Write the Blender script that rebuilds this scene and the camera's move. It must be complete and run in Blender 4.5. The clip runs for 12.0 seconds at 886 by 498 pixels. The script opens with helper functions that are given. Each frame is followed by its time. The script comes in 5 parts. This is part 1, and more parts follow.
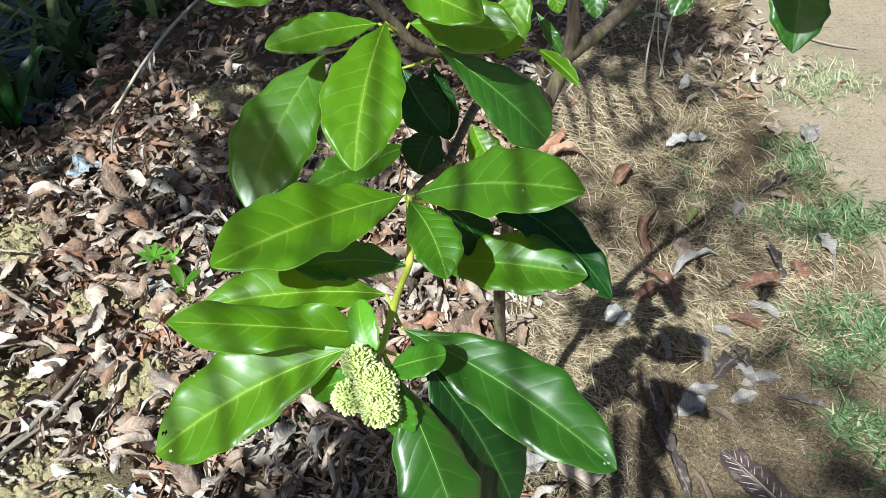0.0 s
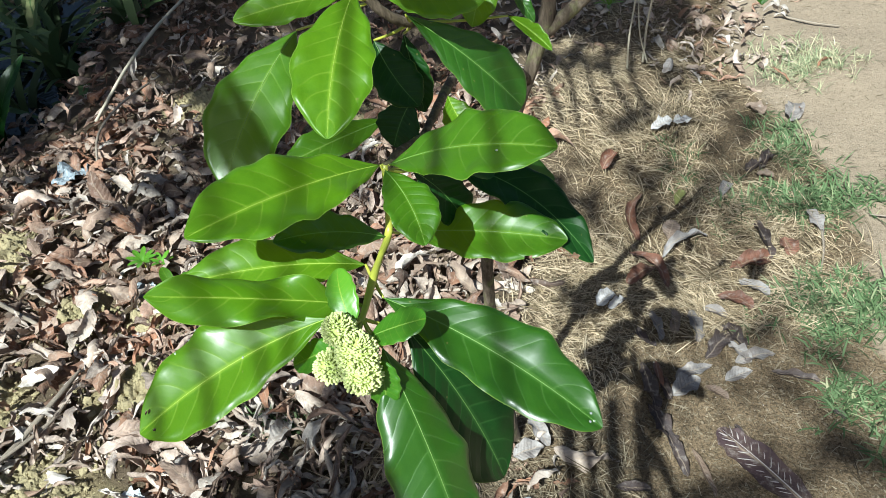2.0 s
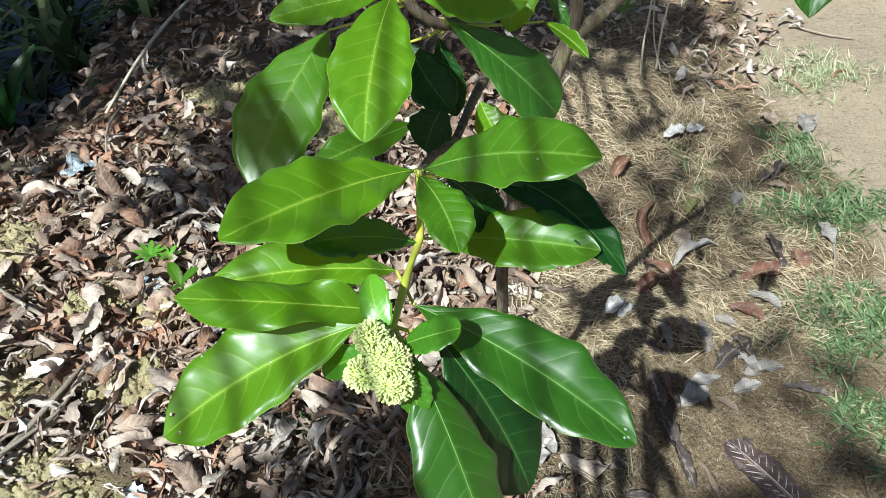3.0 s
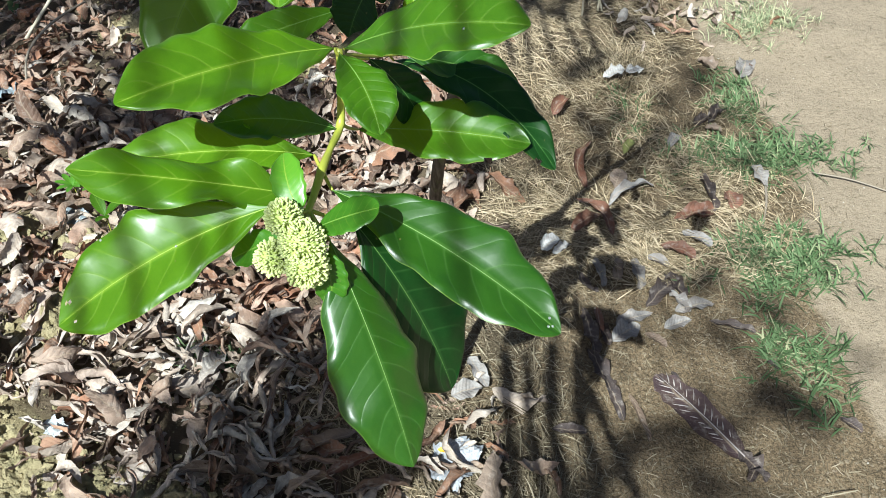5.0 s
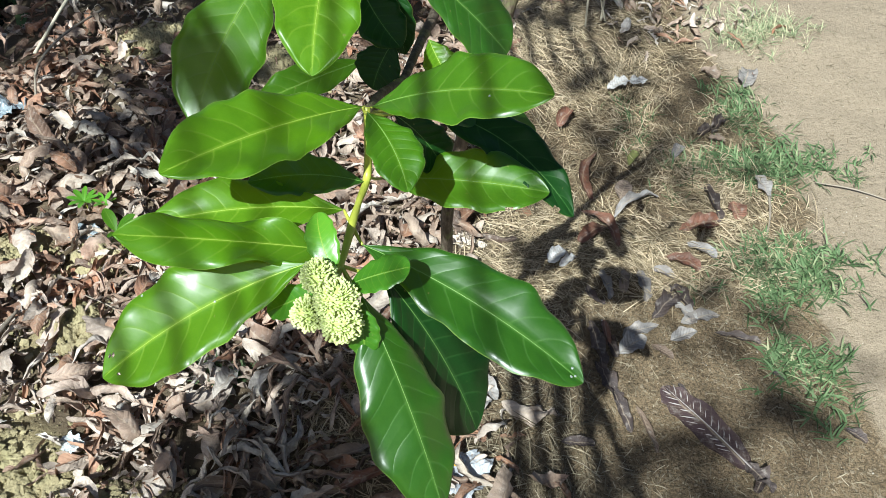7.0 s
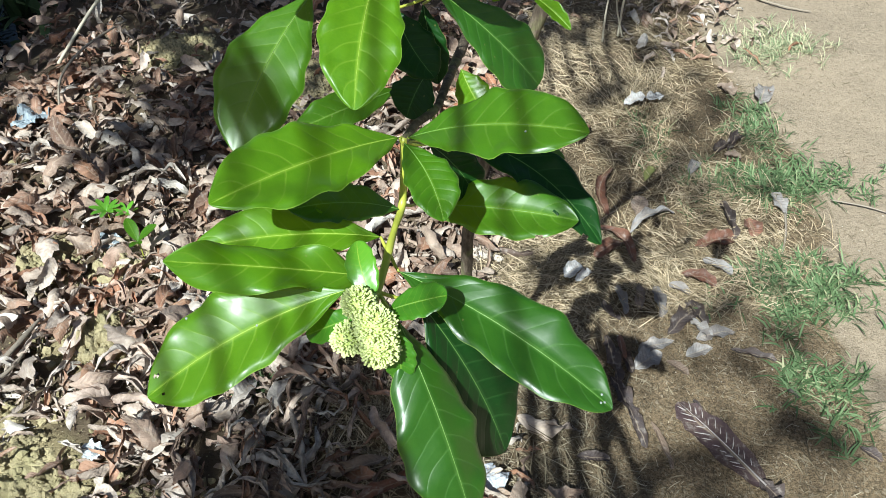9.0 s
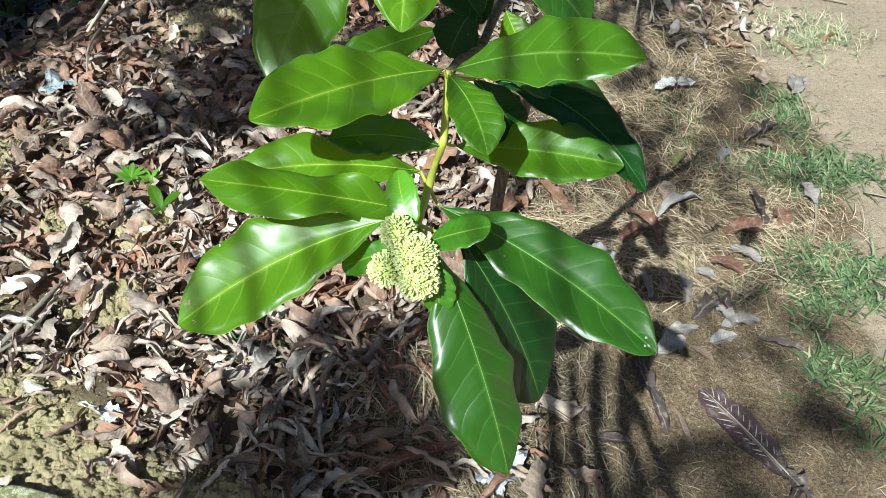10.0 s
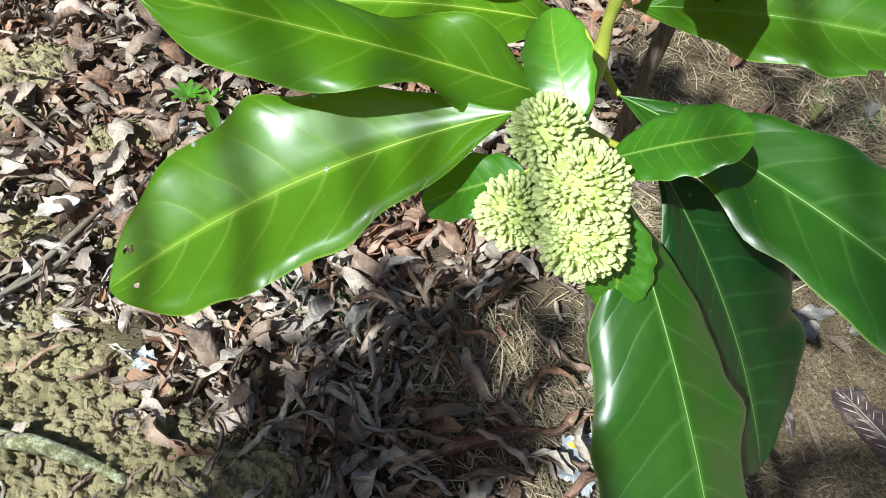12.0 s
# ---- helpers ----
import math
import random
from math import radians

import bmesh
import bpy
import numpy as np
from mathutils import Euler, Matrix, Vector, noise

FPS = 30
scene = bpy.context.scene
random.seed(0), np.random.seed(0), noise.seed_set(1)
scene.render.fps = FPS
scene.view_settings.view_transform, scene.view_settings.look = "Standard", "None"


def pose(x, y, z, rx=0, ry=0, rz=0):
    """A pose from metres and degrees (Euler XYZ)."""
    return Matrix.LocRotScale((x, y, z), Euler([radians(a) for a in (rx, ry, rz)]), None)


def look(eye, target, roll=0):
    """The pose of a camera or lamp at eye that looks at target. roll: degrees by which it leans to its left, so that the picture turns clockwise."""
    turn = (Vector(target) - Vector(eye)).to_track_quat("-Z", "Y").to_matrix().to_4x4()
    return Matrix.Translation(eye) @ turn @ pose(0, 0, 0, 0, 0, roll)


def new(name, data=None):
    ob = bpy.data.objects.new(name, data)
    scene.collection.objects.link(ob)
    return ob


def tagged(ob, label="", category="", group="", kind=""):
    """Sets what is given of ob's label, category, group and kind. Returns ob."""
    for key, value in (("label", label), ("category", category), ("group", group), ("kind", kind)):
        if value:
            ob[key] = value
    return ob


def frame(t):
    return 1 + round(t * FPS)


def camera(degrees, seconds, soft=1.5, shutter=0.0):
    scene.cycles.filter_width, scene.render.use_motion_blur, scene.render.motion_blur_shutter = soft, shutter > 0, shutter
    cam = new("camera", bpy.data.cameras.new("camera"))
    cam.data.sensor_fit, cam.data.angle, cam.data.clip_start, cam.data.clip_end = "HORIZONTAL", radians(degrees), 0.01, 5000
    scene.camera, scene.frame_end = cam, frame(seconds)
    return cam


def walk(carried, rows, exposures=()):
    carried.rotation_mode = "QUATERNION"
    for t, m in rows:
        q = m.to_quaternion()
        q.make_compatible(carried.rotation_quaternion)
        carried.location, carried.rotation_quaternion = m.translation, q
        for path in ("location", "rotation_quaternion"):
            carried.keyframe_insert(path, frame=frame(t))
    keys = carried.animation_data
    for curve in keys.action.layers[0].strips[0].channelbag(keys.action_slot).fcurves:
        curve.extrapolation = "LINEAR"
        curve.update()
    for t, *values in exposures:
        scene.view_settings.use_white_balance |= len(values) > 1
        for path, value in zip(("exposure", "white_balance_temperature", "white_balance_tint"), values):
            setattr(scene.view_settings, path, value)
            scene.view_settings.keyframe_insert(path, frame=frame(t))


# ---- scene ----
cam = camera(54.0, 12.0, soft=0.75)
PATH = [
    (0, (0.132, 0.12, 1.484), (0.07, 1.611, 0.152), -5.1),
    (0.5, (0.133, 0.111, 1.468), (0.068, 1.604, 0.138), -5.2),
    (1, (0.141, 0.106, 1.476), (0.078, 1.596, 0.144), -5.7),
    (1.5, (0.149, 0.104, 1.479), (0.093, 1.593, 0.145), -6.8),
    (2, (0.14, 0.107, 1.465), (0.093, 1.598, 0.133), -7.1),
    (2.5, (0.128, 0.115, 1.464), (0.078, 1.607, 0.133), -6.7),
    (2.7, (0.124, 0.118, 1.464), (0.072, 1.61, 0.134), -6.2),
    (4.3, (0.111, 0.118, 1.436), (0.152, 1.578, 0.069), -1.4),
    (4.5, (0.121, 0.118, 1.423), (0.19, 1.559, 0.038), -1.0),
    (5, (0.128, 0.11, 1.413), (0.209, 1.522, -0.001), -1.1),
    (5.5, (0.132, 0.114, 1.422), (0.211, 1.518, 0.0), -1.3),
    (6, (0.129, 0.115, 1.429), (0.21, 1.52, 0.008), -1.3),
    (6.5, (0.126, 0.111, 1.435), (0.208, 1.517, 0.015), -1.4),
    (7, (0.114, 0.118, 1.453), (0.192, 1.528, 0.037), -1.6),
    (7.2, (0.102, 0.127, 1.452), (0.177, 1.54, 0.038), -1.8),
    (9, (0.099, 0.115, 1.475), (0.154, 1.539, 0.073), -1.6),
    (9.5, (0.087, 0.112, 1.452), (0.138, 1.537, 0.049), -0.9),
    (10, (0.083, 0.102, 1.437), (0.098, 1.517, 0.024), -0.7),
    (10.5, (0.073, 0.129, 1.414), (-0.005, 1.519, -0.021), -2.1),
    (11, (0.054, 0.19, 1.357), (-0.088, 1.554, -0.098), -3.5),
    (11.5, (0.051, 0.249, 1.29), (-0.093, 1.6, -0.177), -2.2),
    (12, (0.052, 0.282, 1.245), (-0.095, 1.61, -0.243), -1.7),
]
walk(cam, [(t, look(eye, target, roll)) for t, eye, target, roll in PATH], exposures=[(0, 1.16, 5800, 1), (9, 1.16, 5800, 1), (10.5, 1.13, 5800, 1), (12, 1.02, 5800, 1)])

# ---- world and sun ----
SUN = Vector((-0.29, -0.58, 0.76)).normalized()
world = bpy.data.worlds.new("sky")
scene.world = world
world.use_nodes = True
wn = world.node_tree.nodes
sky = wn.new("ShaderNodeTexSky")
sky.sky_type = "NISHITA"
sky.sun_disc = False
sky.dust_density, sky.air_density = 2.5, 0.8
sky.sun_elevation = math.asin(SUN.z)
sky.sun_rotation = math.atan2(SUN.x, SUN.y)
wn["Background"].inputs["Strength"].default_value = 0.037
world.node_tree.links.new(sky.outputs["Color"], wn["Background"].inputs["Color"])
sun = new("sun", bpy.data.lights.new("sun", "SUN"))
sun.data.energy, sun.data.angle, sun.data.color = 5.0, radians(0.53), (1.0, 0.98, 0.92)
sun.matrix_basis = look((0, 0, 6), Vector((0, 0, 6)) - SUN)


# ---- node helpers ----
class Nodes:
    """A material's node tree, with short calls for the common nodes."""

    def __init__(self, name):
        self.mat = bpy.data.materials.new(name)
        self.mat.use_nodes = True
        self.t = self.mat.node_tree
        self.bsdf = self.t.nodes["Principled BSDF"]
        self.out = self.t.nodes["Material Output"]

    def put(self, socket, value):
        if isinstance(value, bpy.types.NodeSocket):
            self.t.links.new(value, socket)
        elif isinstance(value, tuple) and len(value) == 3 and socket.type == "RGBA":
            socket.default_value = (*value, 1.0)
        else:
            socket.default_value = value

    def math(self, op, a, b=0.0, c=0.0):
        n = self.t.nodes.new("ShaderNodeMath")
        n.operation = op
        for i, v in enumerate((a, b, c)):
            self.put(n.inputs[i], v)
        return n.outputs[0]

    def noise(self, scale, detail=4.0, rough=0.6, vec=None, out="Fac"):
        n = self.t.nodes.new("ShaderNodeTexNoise")
        n.inputs["Scale"].default_value, n.inputs["Detail"].default_value = scale, detail
        n.inputs["Roughness"].default_value = rough
        self.put(n.inputs["Vector"], self.coords() if vec is None else vec)
        return n.outputs[out]

    def voronoi(self, scale, vec=None, feature="F1"):
        n = self.t.nodes.new("ShaderNodeTexVoronoi")
        n.feature = feature
        n.inputs["Scale"].default_value = scale
        if vec is not None:
            self.put(n.inputs["Vector"], vec)
        return n.outputs["Distance"]

    def ramp(self, fac, *stops):
        n = self.t.nodes.new("ShaderNodeValToRGB")
        e = n.color_ramp.elements
        while len(e) < len(stops):
            e.new(0.5)
        for el, (p, c) in zip(e, stops):
            el.position = p
            el.color = (*c, 1.0) if isinstance(c, tuple) else (c, c, c, 1.0)
        self.put(n.inputs["Fac"], fac)
        return n.outputs["Color"]

    def mix(self, fac, a, b, blend="MIX"):
        n = self.t.nodes.new("ShaderNodeMix")
        n.data_type, n.blend_type = "RGBA", blend
        self.put(n.inputs[0], fac)
        self.put(n.inputs[6], a)
        self.put(n.inputs[7], b)
        return n.outputs[2]

    def coords(self, which="Object"):
        return self.t.nodes.new("ShaderNodeTexCoord").outputs[which]

    def uv(self):
        n = self.t.nodes.new("ShaderNodeSeparateXYZ")
        self.put(n.inputs[0], self.coords("UV"))
        return n.outputs[0], n.outputs[1]

    def attribute(self, name):
        n = self.t.nodes.new("ShaderNodeAttribute")
        n.attribute_name = name
        return n.outputs["Fac"]

    def chance(self):
        """A random number of the object and of the mesh island together."""
        a = self.t.nodes.new("ShaderNodeObjectInfo").outputs["Random"]
        b = self.t.nodes.new("ShaderNodeNewGeometry").outputs["Random Per Island"]
        return self.math("FRACT", self.math("ADD", a, b))

    def bump(self, height, strength=0.3, distance=0.002):
        n = self.t.nodes.new("ShaderNodeBump")
        n.inputs["Strength"].default_value, n.inputs["Distance"].default_value = strength, distance
        self.put(n.inputs["Height"], height)
        self.put(self.bsdf.inputs["Normal"], n.outputs[0])
        return n.outputs[0]

    def set(self, color, rough, spec=0.5, coat=0.0, coat_rough=0.24):
        i = self.bsdf.inputs
        self.put(i["Base Color"], color)
        self.put(i["Roughness"], rough)
        i["Specular IOR Level"].default_value = spec
        i["Coat Weight"].default_value, i["Coat Roughness"].default_value = coat, coat_rough
        return self

    def thin(self, color, amount):
        """Lets light shine through a thin sheet."""
        tr = self.t.nodes.new("ShaderNodeBsdfTranslucent")
        self.put(tr.inputs["Color"], color)
        m = self.t.nodes.new("ShaderNodeMixShader")
        self.put(m.inputs[0], amount)
        self.t.links.new(self.bsdf.outputs[0], m.inputs[1])
        self.t.links.new(tr.outputs[0], m.inputs[2])
        self.t.links.new(m.outputs[0], self.out.inputs["Surface"])
        return self


# ---- materials ----
def side_veins(n, count, sweep):
    """0 to 1, high on the side veins; u runs across the blade from -1 to 1, v from base to tip."""
    u, v = n.uv()
    au = n.math("ABSOLUTE", u)
    shift = n.math("MULTIPLY", n.math("POWER", au, 1.35), sweep)
    half = n.math("MULTIPLY", n.math("SIGN", u), 0.22)
    ph = n.math("ADD", n.math("MULTIPLY", n.math("SUBTRACT", v, shift), count), half)
    ph = n.math("ADD", ph, n.math("MULTIPLY", n.noise(30.0, 2.0), 0.35))
    tri = n.math("MULTIPLY", n.math("ABSOLUTE", n.math("SUBTRACT", n.math("FRACT", ph), 0.5)), 2.0)
    line = n.math("SMOOTH_MIN", n.math("MULTIPLY", n.math("SUBTRACT", 0.16, tri), 8.0), 1.0, 0.1)
    line = n.math("MAXIMUM", line, 0.0)
    return line, tri, au, v


def leaf_material(name, dark, light, through_color, rough, vein=(0.28, 0.41, 0.04), amount=0.25, coat=0.32, bump=0.30, spec=0.22):
    n = Nodes(name)
    line, tri, au, v = side_veins(n, 8.5, 0.17)
    net = n.voronoi(330.0, n.coords(), "DISTANCE_TO_EDGE")
    broad, mottle = n.noise(22.0, 3.0), n.noise(130.0, 4.0)
    base = n.mix(broad, dark, light)
    base = n.mix(n.ramp(mottle, (0.35, 0.0), (0.7, 0.45)), base, light)
    base = n.mix(n.ramp(net, (0.0, 0.04), (0.10, 0.0)), base, vein)
    rnd = n.t.nodes.new("ShaderNodeObjectInfo").outputs["Random"]
    base = n.mix(n.math("MULTIPLY", rnd, 0.35), base, dark)
    fade = n.math("SUBTRACT", 1.0, n.math("MULTIPLY", au, 0.8))
    col = n.mix(n.math("MULTIPLY", n.math("MULTIPLY", line, fade), 0.20), base, vein)
    rib = n.math("MAXIMUM", n.math("SUBTRACT", 1.0, n.math("MULTIPLY", au, 13.0)), 0.0)
    col = n.mix(n.math("MULTIPLY", rib, 0.40), col, vein)
    edge = n.math("MAXIMUM", n.math("MULTIPLY", n.math("SUBTRACT", au, 0.975), 40.0), 0.0)
    col = n.mix(n.math("MULTIPLY", edge, 0.5), col, (0.27, 0.38, 0.07))
    spots = n.math("MAXIMUM", n.math("MULTIPLY", n.math("SUBTRACT", n.noise(160.0, 2.0), 0.74), 9.0), 0.0)
    col = n.mix(spots, col, (0.16, 0.15, 0.05))
    n.set(col, n.math("ADD", rough, n.math("MULTIPLY", mottle, 0.10)), spec, coat, 0.28)
    h = n.math("ADD", n.math("MULTIPLY", n.math("SQRT", tri), 0.9), n.math("MULTIPLY", n.noise(17.0, 2.0), 1.8))
    h = n.math("ADD", h, n.math("MULTIPLY", mottle, 0.16))
    n.bump(h, bump, 0.0018)
    n.thin(n.mix(n.math("MULTIPLY", line, 0.5), through_color, vein), amount)
    return n.mat


M_LEAF = leaf_material("leaf_green", (0.030, 0.096, 0.002), (0.088, 0.195, 0.003), (0.36, 0.56, 0.003), 0.38)
M_LEAF_SMALL = leaf_material("leaf_green_smooth", (0.020, 0.090, 0.006), (0.055, 0.160, 0.010), (0.22, 0.45, 0.006), 0.34, bump=0.07)
# A darker green than M_LEAF, for some of the leaves.
M_LEAF_DEEP = leaf_material("leaf_darker_green", (0.010, 0.052, 0.004), (0.029, 0.090, 0.006), (0.19, 0.36, 0.004), 0.33, (0.12, 0.24, 0.05), 0.22, 0.5)
M_LEAF_MID = leaf_material("leaf_mid_green", (0.018, 0.074, 0.003), (0.054, 0.138, 0.004), (0.28, 0.46, 0.003), 0.36, (0.20, 0.32, 0.045))
M_LEAF_LIME = leaf_material("leaf_lime", (0.036, 0.110, 0.003), (0.094, 0.205, 0.004), (0.34, 0.54, 0.004), 0.38, bump=0.2)
# Shade on inner shrub leaves and the broad plants is put into this green.
M_LEAF_SHADED = leaf_material("leaf_green_shaded", (0.004, 0.022, 0.004), (0.010, 0.041, 0.006), (0.04, 0.14, 0.006), 0.36, (0.05, 0.13, 0.03), 0.06, 0.05, spec=0.15)
M_LEAF_YOUNG = leaf_material("leaf_young", (0.06, 0.19, 0.012), (0.11, 0.28, 0.02), (0.28, 0.52, 0.03), 0.24, coat=0.8, bump=0.08)


def plain(name, a, b, scale, rough, spec=0.4, bump=0.3, depth=0.001, through_color=None, amount=0.3):
    n = Nodes(name)
    f = n.noise(scale, 5.0)
    col = n.mix(n.noise(scale * 0.22, 3.0), n.mix(f, a, b), tuple(0.5 * (p + q) * 0.8 for p, q in zip(a, b)))
    n.set(col, rough, spec)
    n.bump(n.noise(scale * 2.2, 5.0), bump, depth)
    if through_color:
        n.thin(through_color, amount)
    return n.mat


M_RIB = plain("midrib_yellow_green", (0.22, 0.34, 0.04), (0.31, 0.41, 0.06), 90, 0.4)
M_RIB_MID = plain("midrib_pale_green", (0.11, 0.22, 0.045), (0.17, 0.28, 0.06), 90, 0.4)
# Midrib of the shade-coloured leaves, darkened along with them.
M_RIB_SHADED = plain("midrib_green_shaded", (0.06, 0.13, 0.03), (0.10, 0.18, 0.04), 90, 0.4)
M_STEM = plain("stem_green", (0.27, 0.31, 0.035), (0.43, 0.43, 0.065), 120, 0.4)
M_STEM_NODE = plain("stem_brown_green", (0.10, 0.12, 0.03), (0.20, 0.19, 0.07), 160, 0.6)
M_FLOWER_CORE = plain("flower_core_green", (0.30, 0.38, 0.08), (0.46, 0.53, 0.17), 300, 0.6)
M_FLORET = plain("floret_lime", (0.64, 0.72, 0.25), (0.88, 0.91, 0.54), 420, 0.5, through_color=(0.75, 0.82, 0.3), amount=0.4)


def bark_material():
    n = Nodes("bark_grey_brown")
    v = n.t.nodes.new("ShaderNodeMapping")
    v.inputs["Scale"].default_value = (1.0, 1.0, 0.16)
    n.put(v.inputs["Vector"], n.coords())
    streak = n.noise(130.0, 6.0, 0.7, v.outputs[0])
    col = n.ramp(streak, (0.28, (0.03, 0.022, 0.015)), (0.5, (0.095, 0.072, 0.05)), (0.75, (0.24, 0.195, 0.145)))
    moss = n.math("MAXIMUM", n.math("MULTIPLY", n.math("SUBTRACT", n.noise(26.0, 4.0), 0.56), 5.0), 0.0)
    col = n.mix(n.math("MINIMUM", moss, 0.6), col, (0.16, 0.18, 0.06))
    n.set(col, 0.85, 0.25)
    n.bump(streak, 0.8, 0.004)
    return n.mat


M_BARK = bark_material()


def dead_leaf_material(name, stops, rough=0.6, rusty=0.0):
    n = Nodes(name)
    line, tri, au, v = side_veins(n, 9.0, 0.14)
    c = n.chance()
    col = n.ramp(c, *stops)
    where = n.t.nodes.new("ShaderNodeNewGeometry").outputs["Position"]
    rust = n.ramp(n.noise(2.6, 2.0, 0.5, where), (0.45, 0.0), (0.60, rusty))
    col = n.mix(n.math("MULTIPLY", rust, n.math("FRACT", n.math("MULTIPLY", c, 7.0))), col, (0.40, 0.165, 0.08))
    blotch = n.noise(38.0, 5.0, 0.65)
    col = n.mix(n.ramp(blotch, (0.40, 0.0), (0.62, 0.8)), col, n.mix(0.65, col, (0.085, 0.055, 0.04)))
    col = n.mix(n.ramp(n.noise(75.0, 4.0), (0.54, 0.0), (0.70, 0.6)), col, n.mix(0.5, col, (0.50, 0.45, 0.40)))
    rib = n.math("MAXIMUM", n.math("SUBTRACT", 1.0, n.math("MULTIPLY", au, 9.0)), 0.0)
    col = n.mix(n.math("MULTIPLY", rib, 0.5), col, (0.40, 0.31, 0.22))
    col = n.mix(n.math("MULTIPLY", line, 0.07), col, (0.42, 0.34, 0.26))
    n.set(col, n.math("ADD", rough, n.math("MULTIPLY", blotch, 0.15)), 0.35)
    n.bump(n.math("ADD", n.math("MULTIPLY", n.math("SQRT", tri), 0.34), n.noise(95.0, 5.0, 0.65)), 0.8, 0.003)
    n.thin(n.mix(0.5, col, (0.35, 0.18, 0.06)), 0.10)
    return n.mat


M_DEAD = dead_leaf_material("dead_leaf", [(0.0, (0.56, 0.49, 0.42)), (0.18, (0.44, 0.36, 0.295)), (0.36, (0.31, 0.225, 0.165)), (0.50, (0.175, 0.11, 0.078)),
                                          (0.62, (0.27, 0.14, 0.082)), (0.72, (0.10, 0.070, 0.055)), (0.84, (0.30, 0.21, 0.155)), (0.94, (0.48, 0.42, 0.355)), (1.0, (0.66, 0.61, 0.54))], rusty=0.68)
M_DEAD_BLEACHED = dead_leaf_material("dead_leaf_bleached", [(0.0, (0.62, 0.56, 0.49)), (0.25, (0.46, 0.39, 0.325)), (0.45, (0.32, 0.245, 0.19)), (0.58, (0.17, 0.12, 0.09)),
                                                            (0.68, (0.34, 0.20, 0.125)), (0.78, (0.41, 0.355, 0.305)), (1.0, (0.65, 0.61, 0.55))], rusty=0.3)
M_DEAD_WHITE = dead_leaf_material("dead_leaf_white_grey", [(0.0, (0.66, 0.64, 0.62)), (1.0, (0.52, 0.50, 0.48))], 0.55)
M_DEAD_RED = dead_leaf_material("dead_leaf_red_brown", [(0.0, (0.15, 0.062, 0.038)), (1.0, (0.23, 0.112, 0.074))], 0.42)
M_DEAD_DARK = dead_leaf_material("dead_leaf_dark_wet", [(0.0, (0.028, 0.022, 0.023)), (1.0, (0.080, 0.064, 0.062))], 0.6)
M_DEAD_BROWN = dead_leaf_material("dead_leaf_brown", [(0.0, (0.16, 0.112, 0.082)), (1.0, (0.28, 0.21, 0.16))], 0.5)
M_DEAD_PALE = dead_leaf_material("dead_leaf_pale_grey", [(0.0, (0.33, 0.31, 0.295)), (1.0, (0.19, 0.175, 0.165))], 0.55)
M_PURPLE = dead_leaf_material("dead_leaf_purple", [(0.0, (0.038, 0.024, 0.027)), (1.0, (0.062, 0.037, 0.040))], 0.6)


def ground_material():
    n = Nodes("soil")
    co = n.coords()
    big, mid, fine = n.noise(3.2, 4.0), n.noise(24.0, 6.0, 0.72), n.noise(240.0, 6.0, 0.75)
    sand = n.mix(mid, (0.182, 0.137, 0.092), (0.275, 0.213, 0.147))
    sand = n.mix(n.ramp(fine, (0.35, 0.0), (0.7, 0.7)), sand, (0.33, 0.272, 0.20))
    sand = n.mix(n.ramp(n.noise(85.0, 5.0, 0.75), (0.34, 0.6), (0.47, 0.0)), sand, (0.115, 0.085, 0.055))
    damp = n.mix(mid, (0.108, 0.074, 0.042), (0.228, 0.165, 0.097))
    damp = n.mix(n.ramp(fine, (0.5, 0.0), (0.66, 0.5)), damp, (0.36, 0.275, 0.18))
    damp = n.mix(n.ramp(n.noise(150.0, 5.0, 0.7), (0.39, 0.8), (0.53, 0.0)), damp, (0.05, 0.036, 0.02))
    clod = n.mix(mid, (0.18, 0.145, 0.07), (0.37, 0.30, 0.17))
    clod = n.mix(n.ramp(n.noise(14.0, 4.0), (0.5, 0.0), (0.66, 0.4)), clod, (0.13, 0.13, 0.05))
    dark = n.mix(mid, (0.060, 0.046, 0.030), (0.17, 0.125, 0.080))
    col = n.mix(n.attribute("litter"), damp, dark)
    col = n.mix(n.attribute("clod"), col, clod)
    wob = n.math("ADD", n.attribute("sand"), n.math("MULTIPLY", n.math("SUBTRACT", mid, 0.5), 0.7))
    col = n.mix(n.ramp(wob, (0.35, 0.0), (0.65, 1.0)), col, sand)
    specks = n.voronoi(95.0, co)
    col = n.mix(n.ramp(specks, (0.05, 0.55), (0.16, 0.0)), col, n.mix(big, (0.10, 0.07, 0.04), (0.62, 0.56, 0.46)))
    n.set(col, n.math("SUBTRACT", 0.95, n.math("MULTIPLY", big, 0.2)), 0.25)
    h = n.math("ADD", n.math("MULTIPLY", mid, 1.0), n.math("MULTIPLY", fine, 0.45))
    h = n.math("ADD", h, n.math("MULTIPLY", n.noise(70.0, 5.0, 0.7), 0.55))
    calm = n.math("SUBTRACT", 1.0, n.math("MULTIPLY", n.attribute("sand"), 0.42))
    n.bump(n.math("MULTIPLY", h, calm), 1.0, 0.011)
    return n.mat


M_GROUND = ground_material()


